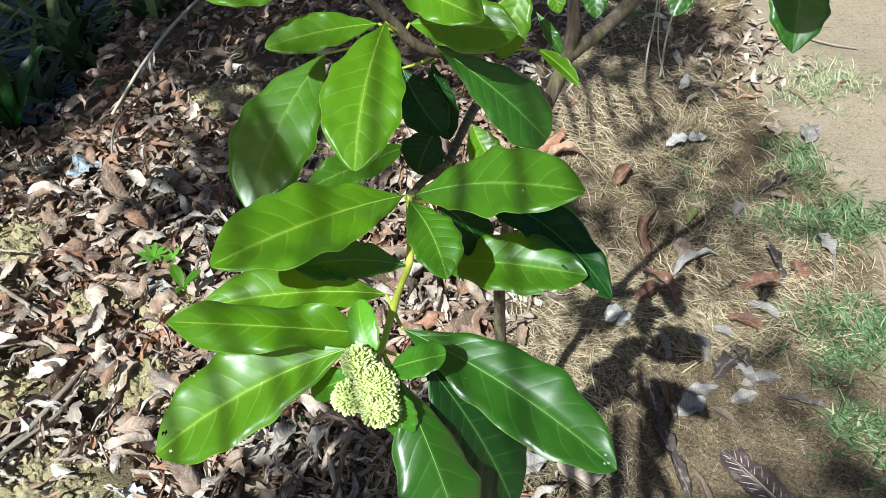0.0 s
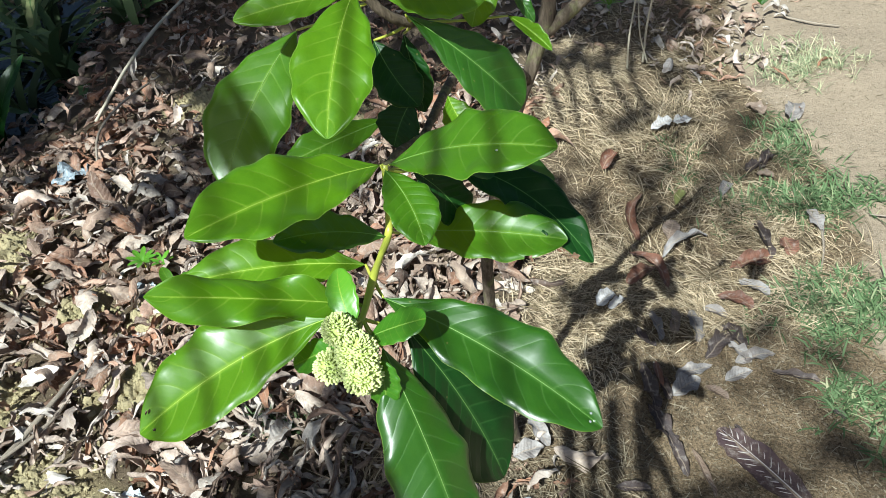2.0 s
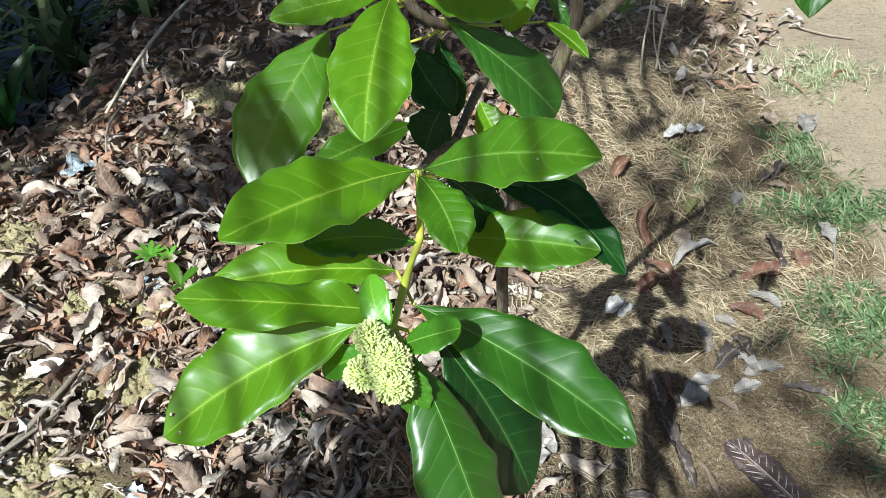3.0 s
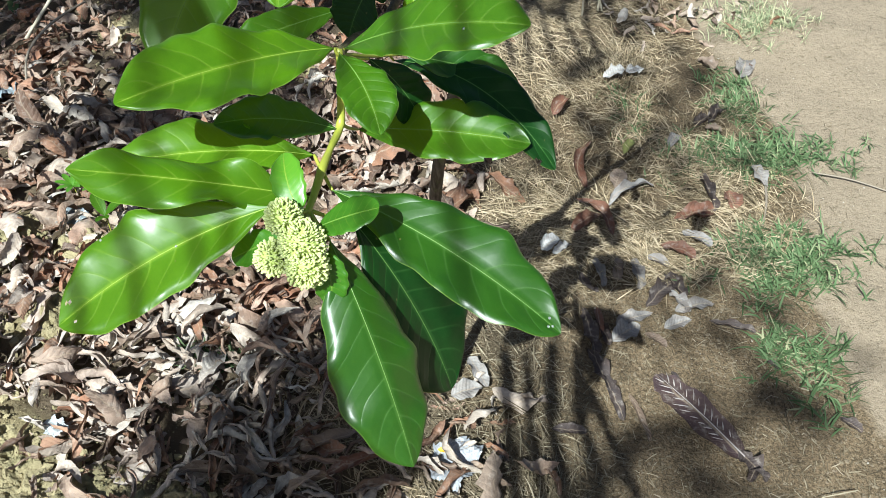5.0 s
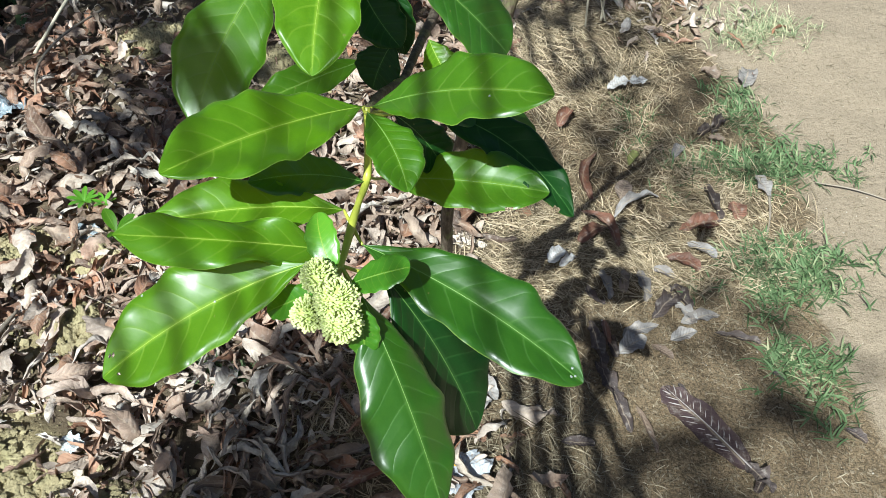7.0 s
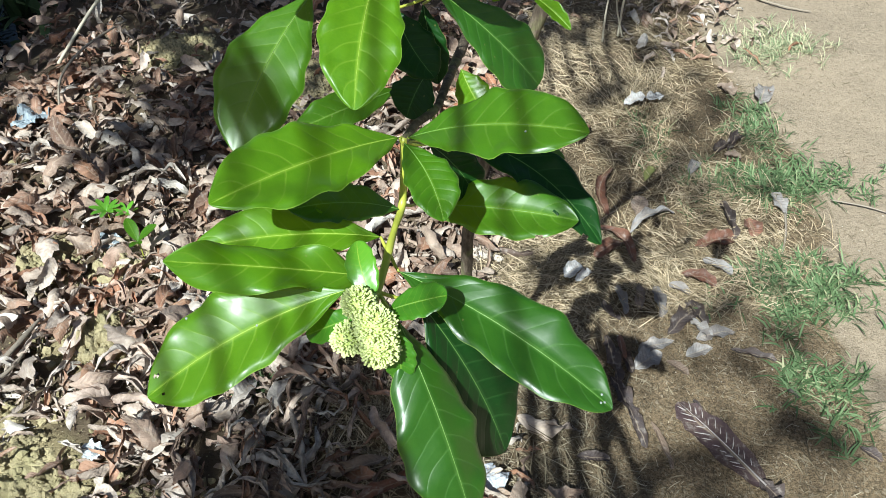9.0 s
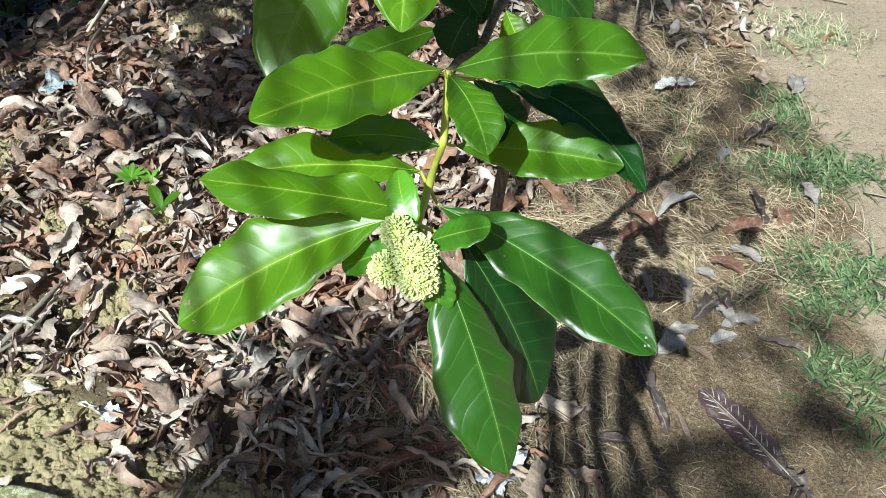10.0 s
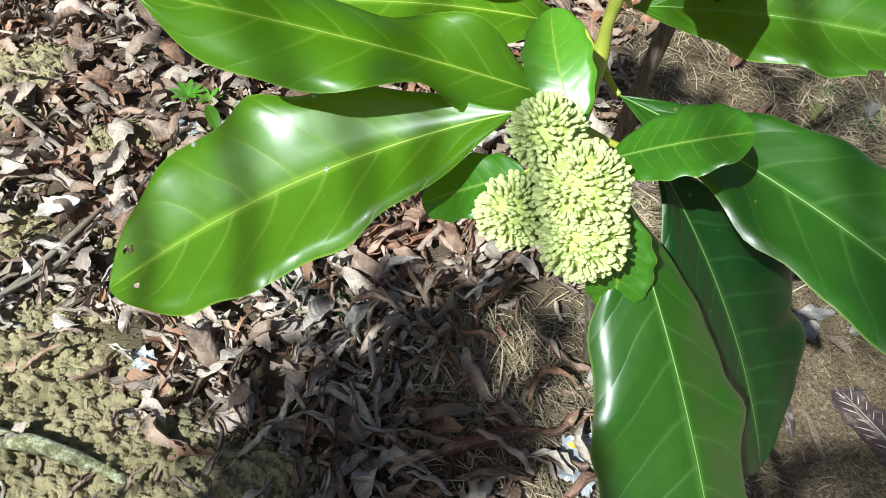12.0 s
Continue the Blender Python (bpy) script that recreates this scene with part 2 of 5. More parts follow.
def clod_material():
    n = Nodes("clod_ochre")
    mid, fine = n.noise(45.0, 6.0, 0.7), n.noise(260.0, 5.0, 0.7)
    col = n.mix(mid, (0.19, 0.155, 0.08), (0.46, 0.39, 0.23))
    col = n.mix(n.ramp(fine, (0.5, 0.0), (0.75, 0.6)), col, (0.46, 0.40, 0.27))
    col = n.mix(n.ramp(n.noise(9.0, 4.0), (0.5, 0.0), (0.62, 0.4)), col, n.mix(mid, (0.10, 0.10, 0.035), (0.20, 0.19, 0.09)))
    n.set(col, 0.95, 0.2)
    n.bump(n.math("ADD", mid, n.math("MULTIPLY", fine, 0.5)), 0.9, 0.008)
    return n.mat


M_CLOD = clod_material()



def straw_material(name, *stops):
    n = Nodes(name)
    col = n.ramp(n.chance(), *stops)
    n.set(n.mix(n.math("MULTIPLY", n.noise(120.0), 0.4), col, (0.10, 0.075, 0.04)), 0.7, 0.3)
    n.thin(col, 0.12)
    return n.mat


M_STRAW = straw_material("dry_grass", (0.0, (0.12, 0.092, 0.055)), (0.3, (0.30, 0.232, 0.14)), (0.65, (0.62, 0.51, 0.355)), (0.85, (0.46, 0.35, 0.215)), (1.0, (0.07, 0.056, 0.032)))
M_BITS = straw_material("straw_bits_brown", (0.0, (0.075, 0.056, 0.034)), (0.55, (0.17, 0.132, 0.085)), (0.85, (0.30, 0.25, 0.17)), (1.0, (0.42, 0.36, 0.26)))
M_GRASS = straw_material("green_grass", (0.0, (0.042, 0.092, 0.030)), (0.5, (0.075, 0.142, 0.054)), (0.85, (0.145, 0.215, 0.098)), (1.0, (0.32, 0.31, 0.18)))
M_GRASS_PALE = straw_material("pale_grass", (0.0, (0.14, 0.21, 0.10)), (0.4, (0.30, 0.34, 0.19)), (0.75, (0.46, 0.43, 0.27)), (1.0, (0.55, 0.48, 0.32)))
M_STRAP = straw_material("strap_leaf_dark", (0.0, (0.025, 0.055, 0.02)), (0.6, (0.070, 0.135, 0.042)), (0.85, (0.16, 0.23, 0.08)), (1.0, (0.22, 0.20, 0.09)))
M_DRY_STEM = plain("dry_stem_straw", (0.40, 0.35, 0.25), (0.60, 0.54, 0.42), 70, 0.8, 0.2, 0.5, 0.001)
M_TWIG = plain("twig_grey", (0.16, 0.125, 0.09), (0.36, 0.31, 0.25), 70, 0.85, 0.2, 0.7, 0.002)


def stick_material():
    n = Nodes("stick_lichen_green")
    patch, fine = n.noise(38.0, 5.0, 0.7), n.noise(220.0, 5.0, 0.7)
    col = n.ramp(patch, (0.36, (0.085, 0.072, 0.045)), (0.48, (0.20, 0.20, 0.10)), (0.60, (0.48, 0.49, 0.35)))
    col = n.mix(n.ramp(fine, (0.52, 0.0), (0.64, 0.7)), col, (0.10, 0.085, 0.06))
    n.set(col, 0.92, 0.2)
    n.bump(n.math("ADD", patch, n.math("MULTIPLY", fine, 0.4)), 1.0, 0.006)
    return n.mat


M_STICK = stick_material()
M_PLASTIC = plain("plastic_blue_grey", (0.12, 0.15, 0.17), (0.32, 0.36, 0.39), 60, 0.25, 0.6, 0.6, 0.003)
M_FOIL = plain("plastic_film_white", (0.26, 0.28, 0.29), (0.62, 0.64, 0.64), 90, 0.3, 0.5, 0.8, 0.004)
M_FILM = plain("plastic_film_smoke", (0.22, 0.23, 0.25), (0.46, 0.47, 0.50), 60, 0.18, 0.6, 0.6, 0.003)
M_YELLOW = plain("yellow_petal", (0.75, 0.36, 0.01), (0.85, 0.46, 0.02), 200, 0.5)
M_CRUMB = plain("crumb_brown", (0.11, 0.085, 0.055), (0.27, 0.215, 0.15), 150, 0.95, 0.2)
M_PEBBLE = plain("pebble", (0.26, 0.22, 0.17), (0.50, 0.46, 0.40), 120, 0.8)


def drop_material():
    n = Nodes("water")
    n.set((0.9, 0.95, 0.92), 0.03, 0.8)
    n.bsdf.inputs["Transmission Weight"].default_value, n.bsdf.inputs["IOR"].default_value = 0.8, 1.33
    return n.mat


M_DROP = drop_material()
M_VEIN = plain("pale_vein", (0.20, 0.16, 0.15), (0.52, 0.47, 0.43), 90, 0.6)
M_CROWN = plain("tree_leaf", (0.03, 0.08, 0.015), (0.06, 0.14, 0.03), 30, 0.45, through_color=(0.10, 0.22, 0.03), amount=0.2)


# ---- mesh helpers ----
def build(name, verts, faces, uvs=None, smooth=True):
    me = bpy.data.meshes.new(name)
    me.from_pydata(verts, [], faces)
    if uvs is not None:
        layer = me.uv_layers.new(name="UVMap")
        idx = np.empty(len(me.loops), dtype=np.int32)
        me.loops.foreach_get("vertex_index", idx)
        layer.data.foreach_set("uv", np.asarray(uvs, dtype=np.float32)[idx].ravel())
    if smooth:
        me.polygons.foreach_set("use_smooth", [True] * len(me.polygons))
    me.update()
    return me


def part(name, me, material, parent=None, label=""):
    """One mesh object under a thing or under a part."""
    if material is not None and not me.materials:
        me.materials.append(material)
    ob = new(name, me)
    if parent is not None:
        ob.parent = parent
    return tagged(ob, label)


def empty(name, label, category, group="", kind=""):
    ob = new(name)
    ob.empty_display_size = 0.05
    return tagged(ob, label, category, group, kind)


def spline(points, steps):
    """A smooth line through the points (Catmull-Rom)."""
    p = [np.array(q, dtype=float) for q in points]
    p = [2 * p[0] - p[1]] + p + [2 * p[-1] - p[-2]]
    line = []
    for i in range(1, len(p) - 2):
        for k in range(steps):
            t = k / steps
            line.append(0.5 * (2 * p[i] + (p[i + 1] - p[i - 1]) * t + (2 * p[i - 1] - 5 * p[i] + 4 * p[i + 1] - p[i + 2]) * t * t
                               + (3 * p[i] - p[i - 1] - 3 * p[i + 1] + p[i + 2]) * t ** 3))
    return np.array(line + [p[-2]])


def tube_data(points, radii, sides=8, steps=6, rough=0.0, seed=0):
    """Vertices and faces of a round stem through the points, with its own radius at each."""
    line = spline(points, steps)
    rad = np.interp(np.linspace(0, 1, len(line)), np.linspace(0, 1, len(radii)), radii)
    rng = np.random.RandomState(seed)
    tang = np.gradient(line, axis=0)
    tang /= np.linalg.norm(tang, axis=1)[:, None] + 1e-12
    side = np.cross(tang[0], (0.31, 0.17, 0.93))
    verts, faces = [], []
    for c, t, r in zip(line, tang, rad):
        side = side - t * (side @ t)
        side /= np.linalg.norm(side)
        other = np.cross(t, side)
        for k in range(sides):
            a = 2 * math.pi * k / sides
            rr = r * (1 + rough * (rng.rand() - 0.5))
            verts.append(c + rr * (math.cos(a) * side + math.sin(a) * other))
    n = len(line)
    for i in range(n - 1):
        for k in range(sides):
            a, b = i * sides + k, i * sides + (k + 1) % sides
            faces.append((a, b, b + sides, a + sides))
    faces.append(tuple(range(sides))[::-1])
    faces.append(tuple((n - 1) * sides + k for k in range(sides)))
    return verts, faces


def tube(name, points, radii, material, parent=None, label="", sides=8, steps=6, rough=0.0, seed=0):
    v, f = tube_data(points, radii, sides, steps, rough, seed)
    return part(name, build(name, v, f), material, parent, label)


def blade(length, width, bend=0.05, side=0.0, fold=0.12, wave=0.02, waves=3.0, phase=0.0, curl=0.0, twist=0.0,
          ns=22, nc=4, a=0.85, b=0.62, ragged=0.0, seed=0, droop=0.0, scallop=0.0, rim=0.0):
    """A leaf blade along +y from base to tip, facing +z. side, bend and wave are shares of the length, fold a slope."""
    rng = np.random.RandomState(seed)
    s = 0.5 - 0.5 * np.cos(np.linspace(0, math.pi, ns + 1)) * 0.999
    peak = a / (a + b)
    prof = (s ** a) * ((1 - s) ** b) / (peak ** a * (1 - peak) ** b)
    jag = 1 + ragged * (rng.rand(ns + 1, 2) - 0.5)
    u = np.linspace(-1, 1, 2 * nc + 1)
    if rim:
        u = np.sign(u) * np.abs(u) ** 0.7
    verts, uvs = [], []
    for i in range(ns + 1):
        cx = side * length * 4 * s[i] * (1 - s[i])
        cz = bend * length * 4 * s[i] * (1 - s[i]) - droop * length * s[i] ** 3
        for x in u:
            h = 0.5 * width * prof[i] * (jag[i, 0] if x < 0 else jag[i, 1])
            h *= 1 + scallop * math.sin(2 * math.pi * (waves + 1.5) * s[i] + phase * 1.3 + (2.6 if x > 0 else 0.0))
            off = x * h
            ripple = wave * length * x * x * prof[i] * math.sin(2 * math.pi * waves * s[i] + phase + (1.9 if x > 0 else 0.0))
            if rim:
                ripple += 0.35 * wave * length * x * x * prof[i] * math.sin(2 * math.pi * waves * 2.3 * s[i] + phase * 2.9 + (4.0 if x > 0 else 0.0))
                ripple += 0.030 * width * noise.noise((x * 1.6, s[i] * 4.0, phase)) * prof[i] * min(1.0, 3 * abs(x))
                ripple -= rim * width * (max(0.0, abs(x) - 0.82) / 0.18) ** 2 * prof[i] ** 0.5
            z = cz + fold * abs(off) + ripple
            if curl:
                ang = curl * off / (0.5 * width + 1e-9)
                rad = 0.5 * width / curl
                off, z = rad * math.sin(ang), cz + rad * (1 - math.cos(ang)) + ripple
            if twist:
                th = twist * (s[i] - 0.5)
                off, z = off * math.cos(th) - (z - cz) * math.sin(th), cz + off * math.sin(th) + (z - cz) * math.cos(th)
            verts.append((cx + off, s[i] * length, z))
            uvs.append((x, s[i]))
    m = 2 * nc + 1
    faces = [(i * m + k, i * m + k + 1, (i + 1) * m + k + 1, (i + 1) * m + k) for i in range(ns) for k in range(m - 1)]
    return np.array(verts), faces, uvs


def leaf_pose(base, tip, normal):
    base, tip, normal = Vector(base), Vector(tip), Vector(normal)
    y = (tip - base).normalized()
    z = (normal - y * normal.dot(y)).normalized()
    x = y.cross(z)
    return Matrix(((x.x, y.x, z.x, base.x), (x.y, y.y, z.y, base.y), (x.z, y.z, z.z, base.z), (0, 0, 0, 1)))


# ---- the ground ----
def smooth01(a, b, x):
    t = min(1.0, max(0.0, (x - a) / (b - a)))
    return t * t * (3 - 2 * t)


def litter_edge(y):
    return float(np.interp(y, (0.5, 0.95, 1.15, 1.35, 1.6, 2.0, 2.6, 3.2), (0.02, 0.08, 0.05, 0.18, 0.27, 0.33, 0.50, 0.75)))


def sand_edge(y):
    return float(np.interp(y, (0.5, 0.9, 1.15, 1.35, 1.6, 1.9, 2.1, 2.35, 2.7, 3.2), (1.05, 1.0, 0.98, 0.98, 1.08, 1.14, 1.10, 1.02, 1.08, 1.25)))


CLODS = [(-0.72, 0.95, 0.20), (-0.50, 0.88, 0.13), (-0.62, 1.38, 0.09), (-0.80, 1.62, 0.08), (-0.62, 1.60, 0.07), (-0.95, 1.35, 0.10),
         (-0.80, 1.12, 0.09), (-0.42, 0.82, 0.14), (-0.30, 0.88, 0.08), (-0.20, 2.35, 0.13), (-0.62, 2.55, 0.12), (-1.10, 1.85, 0.14), (-0.95, 0.80, 0.2)]


def clod_mask(x, y):
    best = 0.0
    for cx, cy, r in CLODS:
        d = math.hypot(x - cx, y - cy) / r
        best = max(best, 1 - smooth01(0.7, 1.2, d + 0.5 * noise.noise((x * 9, y * 9, 3.1))))
    return best


def ground_height(x, y):
    h = 0.020 * noise.noise((x * 1.7, y * 1.7, 0.0)) + 0.008 * noise.noise((x * 7, y * 7, 4.0))
    h += 0.07 * math.exp(-((x - 0.55) ** 2 + (y - 2.15) ** 2) / 0.10)
    h += 0.03 * math.exp(-((x - 0.03) ** 2 + (y - 1.08) ** 2) / 0.012)
    h += 0.016 * clod_mask(x, y) * (1 + noise.noise((x * 34, y * 34, 9.0)))
    h -= 0.17 * smooth01(-1.05, -1.40, x) * smooth01(2.35, 2.75, y) * smooth01(-2.42, -2.10, x) * smooth01(3.92, 3.60, y)
    fade = smooth01(9.0, 3.0, math.hypot(x, y - 1.5))
    return h * fade


def make_ground():
    xs = np.concatenate([[-400, -60, -15, -6], np.arange(-2.6, -1.2, 0.05), np.arange(-1.2, 1.6, 0.0125), np.arange(1.6, 2.6, 0.05), [6, 15, 60, 400]])
    ys = np.concatenate([[-400, -60, -15, -5, -2, -0.8], np.arange(0, 0.6, 0.06), np.arange(0.6, 2.6, 0.0125), np.arange(2.6, 5.0, 0.04), [7, 14, 40, 120, 400]])
    verts, sand, clod, litter = [], [], [], []
    for y in ys:
        for x in xs:
            verts.append((x, y, ground_height(x, y)))
            w = 0.05 * noise.noise((x * 5, y * 5, 7.0)) + 0.03 * noise.noise((x * 19, y * 19, 2.0))
            sand.append(smooth01(-0.07, 0.07, x + w - sand_edge(y)))
            litter.append(1 - smooth01(-0.12, 0.10, x + w - litter_edge(y) - 0.12))
            clod.append(clod_mask(x, y) if -1.4 < x < 0.3 and 0.4 < y < 3.2 else 0.0)
    m = len(xs)
    faces = [(j * m + i, j * m + i + 1, (j + 1) * m + i + 1, (j + 1) * m + i) for j in range(len(ys) - 1) for i in range(m - 1)]
    me = build("ground", verts, faces)
    for nm, vals in (("sand", sand), ("clod", clod), ("litter", litter)):
        me.attributes.new(nm, "FLOAT", "POINT").data.foreach_set("value", vals)
    return tagged(part("ground", me, M_GROUND), "bare brown soil and pale sandy path under leaf litter", "ground", kind="structure")


make_ground()


def make_water():
    """Still dark water in the hollow."""
    n = Nodes("water_dark")
    n.set(n.mix(n.noise(9.0, 3.0), (0.008, 0.011, 0.010), (0.022, 0.027, 0.022)), 0.05, 0.22)
    n.bump(n.noise(14.0, 3.0), 0.25, 0.01)
    xs, ys = np.linspace(-2.5, -0.95, 32), np.linspace(2.35, 4.0, 32)
    verts = [(x, y, -0.085 + 0.001 * noise.noise((x * 9, y * 9, 0))) for y in ys for x in xs]
    faces = [(j * 32 + i, j * 32 + i + 1, (j + 1) * 32 + i + 1, (j + 1) * 32 + i) for j in range(31) for i in range(31)]
    tagged(part("water", build("water", verts, faces), n.mat), "still dark water glinting between strap-leaved plants", "water", kind="structure")


make_water()

# ---- the shrub ----
shrub = empty("shrub", "broad-leaved green shrub with glossy wavy leaves and a pale flower head", "shrub")
shrub.location = (0.2, 1.15, 0.0)
ROOT = Matrix.Translation((-0.2, -1.15, 0.0))


def on_shrub(ob):
    ob.matrix_parent_inverse = ROOT
    return ob


on_shrub(tube("trunk", [(0.205, 1.16, -0.03), (0.20, 1.145, 0.05), (0.178, 1.10, 0.30), (0.172, 1.06, 0.52), (0.178, 1.03, 0.66), (0.212, 1.01, 0.84), (0.243, 1.003, 0.94), (0.262, 1.01, 1.0), (0.262, 1.02, 1.05)],
              [0.018, 0.012, 0.0100, 0.0092, 0.0088, 0.0085, 0.0082, 0.0088, 0.006], M_BARK, shrub, "grey-brown bark", 12, 6, 0.14, 3))
on_shrub(tube("branch", [(0.256, 1.005, 0.975), (0.30, 1.02, 1.002), (0.345, 1.045, 1.03), (0.375, 1.06, 1.06)], [0.008, 0.0082, 0.0085, 0.005], M_BARK, shrub, "grey-brown bark", 10, 6, 0.14, 4))
on_shrub(tube("branch", [(0.236, 1.0, 0.92), (0.195, 0.93, 1.0), (0.163, 0.857, 1.042), (0.144, 0.777, 1.063), (0.130, 0.714, 1.077), (0.118, 0.661, 1.088), (0.102, 0.615, 1.108), (0.093, 0.584, 1.117)],
              [0.006, 0.0048, 0.0042, 0.0046, 0.0036, 0.0032, 0.003, 0.0032], M_BARK, shrub, "thin brown twig", 8, 6, 0.2, 5))
on_shrub(tube("branch", [(0.158, 0.845, 1.045), (0.150, 0.76, 1.12), (0.135, 0.70, 1.165), (0.117, 0.679, 1.174), (0.103, 0.665, 1.189), (0.091, 0.662, 1.206), (0.076, 0.655, 1.23), (0.06, 0.64, 1.262)],
              [0.0045, 0.0042, 0.004, 0.0042, 0.0036, 0.0038, 0.0034, 0.003], M_BARK, shrub, "thin brown twig", 8, 6, 0.22, 6))
on_shrub(tube("stem", [(0.093, 0.586, 1.119), (0.0915, 0.580, 1.098), (0.089, 0.574, 1.070), (0.083, 0.548, 1.070), (0.079, 0.522, 1.075), (0.074, 0.498, 1.073), (0.070, 0.478, 1.074)],
              [0.0028, 0.0023, 0.0029, 0.0022, 0.0029, 0.0023, 0.0018], M_STEM, shrub, "yellow-green young stem", 10, 6, 0.08, 7))

LEAF_COUNT = 0


def drop_mesh():
    bm = bmesh.new()
    bmesh.ops.create_icosphere(bm, subdivisions=3, radius=0.0009)
    for v in bm.verts:
        v.co.z *= 0.7
    me = bpy.data.meshes.new("water_drop")
    bm.to_mesh(me)
    bm.free()
    me.polygons.foreach_set("use_smooth", [True] * len(me.polygons))
    return me


DROP = drop_mesh()


def leaf(base, tip, normal, width, side=0.0, bend=0.04, fold=0.22, wave=0.016, waves=3.2, material=None, petiole=None, label="", a=1.06, b=0.74, holes=(), drops=()):
    """One leaf of the shrub: blade, raised midrib and, where given, the stalk back to its node."""
    global LEAF_COUNT
    LEAF_COUNT += 1
    k = LEAF_COUNT
    length = (Vector(tip) - Vector(base)).length
    sd = side * 0.5
    v, f, uv = blade(length, width, bend, sd, fold, wave, waves, k * 1.7, ns=56, nc=8, seed=k, a=a, b=b, scallop=0.045, rim=0.05)
    m = leaf_pose(base, tip, normal)
    for hs, hu in holes:
        hole = v[min(range(len(uv)), key=lambda c: abs(uv[c][1] - hs) * 3 + abs(uv[c][0] - hu))]
        size = 0.0030 if abs(hu) > 0.9 else 0.0014
        f = [q for q in f if np.linalg.norm(v[list(q)].mean(0) - hole) > size * (1 + 0.5 * noise.noise(tuple(v[q[0]] * 900)))]
    ob = part("leaf", build("leaf", v, f, uv), material or M_LEAF, shrub, label)
    on_shrub(ob).matrix_basis = m
    rib = [(sd * length * 4 * s * (1 - s), s * length, bend * length * 4 * s * (1 - s) + 0.0001) for s in np.linspace(0.0, 0.97, 9)]
    r0 = min(0.00030, 0.006 * length)
    rv, rf = tube_data(rib, [r0, r0 * 0.85, r0 * 0.6, r0 * 0.15], 6, 3)
    part("midrib", build("midrib", rv, rf), M_RIB_SHADED if material is M_LEAF_SHADED else M_RIB_MID if material in (M_LEAF_DEEP, M_LEAF_SMALL, M_LEAF_MID) else M_RIB, ob, "pale yellow midrib")
    for ds, du in drops:
        q = min(range(len(uv)), key=lambda c: abs(uv[c][1] - ds) * 3 + abs(uv[c][0] - du))
        drop = part("water_drop", DROP, M_DROP, ob, "clear bright water drop")
        drop.location = v[q]
    if petiole is not None:
        tube_points = [petiole, tuple(0.5 * (p + q) - (0.0015 if i == 2 else 0) for i, (p, q) in enumerate(zip(petiole, base))), base]
        on_shrub(tube("petiole", tube_points, [r0 * 4.6, r0 * 4.0, r0 * 3.2], M_STEM, shrub, "", 7, 4))
    return ob


NODE_D, NODE_C, NODE_B, NODE_A = (0.092, 0.584, 1.116), (0.089, 0.574, 1.070), (0.079, 0.522, 1.075), (0.072, 0.488, 1.073)
NODE_U, NODE_V = (0.095, 0.664, 1.200), (0.120, 0.682, 1.172)
leaf((0.053, 0.483, 1.082), (-0.078, 0.453, 1.025), (-0.13, -0.43, 0.87), 0.060, 0.09, petiole=NODE_A, wave=0.014, fold=0.26, bend=0.02, holes=[(0.90, -0.35), (0.93, 0.45)], drops=[(0.55, 0.97), (0.70, 0.95), (0.42, 0.1), (0.40, 0.93), (0.62, 0.99)])
leaf((0.073, 0.509, 1.064), (-0.048, 0.474, 1.124), (0.485, -0.258, 0.836), 0.036, -0.02, petiole=NODE_B, material=M_LEAF_LIME, wave=0.075, waves=1.5, fold=0.05)
leaf((0.074, 0.535, 1.076), (-0.046, 0.520, 1.088), (0.26, -0.32, 0.91), 0.044, 0.06, petiole=NODE_B, material=M_LEAF_LIME)
leaf((0.087, 0.568, 1.070), (0.016, 0.541, 1.099), (0.476, -0.424, 0.771), 0.030, 0.10, petiole=NODE_C, material=M_LEAF_DEEP)
leaf((0.090, 0.583, 1.121), (-0.017, 0.487, 1.154), (0.377, -0.095, 0.921), 0.057, 0.02, petiole=NODE_D)
leaf((0.096, 0.585, 1.119), (0.198, 0.503, 1.178), (-0.566, -0.110, 0.817), 0.049, -0.06, petiole=NODE_D, material=M_LEAF_MID, drops=[(0.72, 0.3)])
leaf((0.093, 0.578, 1.120), (0.116, 0.524, 1.097), (0.234, -0.301, 0.924), 0.036, -0.07, petiole=NODE_D, material=M_LEAF_MID, bend=0.08)
leaf((0.098, 0.604, 1.042), (0.215, 0.570, 1.048), (0.20, -0.42, 0.885), 0.049, -0.02, petiole=NODE_C, material=M_LEAF_MID, holes=[(0.80, 1.0)])
leaf((0.126, 0.664, 1.058), (0.233, 0.566, 1.027), (0.328, -0.488, 0.809), 0.042, -0.10, material=M_LEAF_SHADED, holes=[(0.92, 1.0)], bend=0.13, petiole=(0.112, 0.650, 1.094))
leaf((0.133, 0.640, 1.078), (0.216, 0.640, 1.049), (0.368, -0.601, 0.710), 0.030, -0.02, petiole=NODE_D, material=M_LEAF_DEEP)
leaf((0.110, 0.599, 1.102), (0.145, 0.608, 1.036), (0.585, -0.785, 0.203), 0.032, -0.11, petiole=NODE_D, material=M_LEAF_SHADED)
leaf((0.085, 0.508, 1.070), (0.212, 0.420, 1.029), (0.04, -0.26, 0.965), 0.054, -0.05, petiole=NODE_B, material=M_LEAF_DEEP, fold=0.26, drops=[(0.955, 0.2), (0.94, -0.3), (0.965, -0.1)])
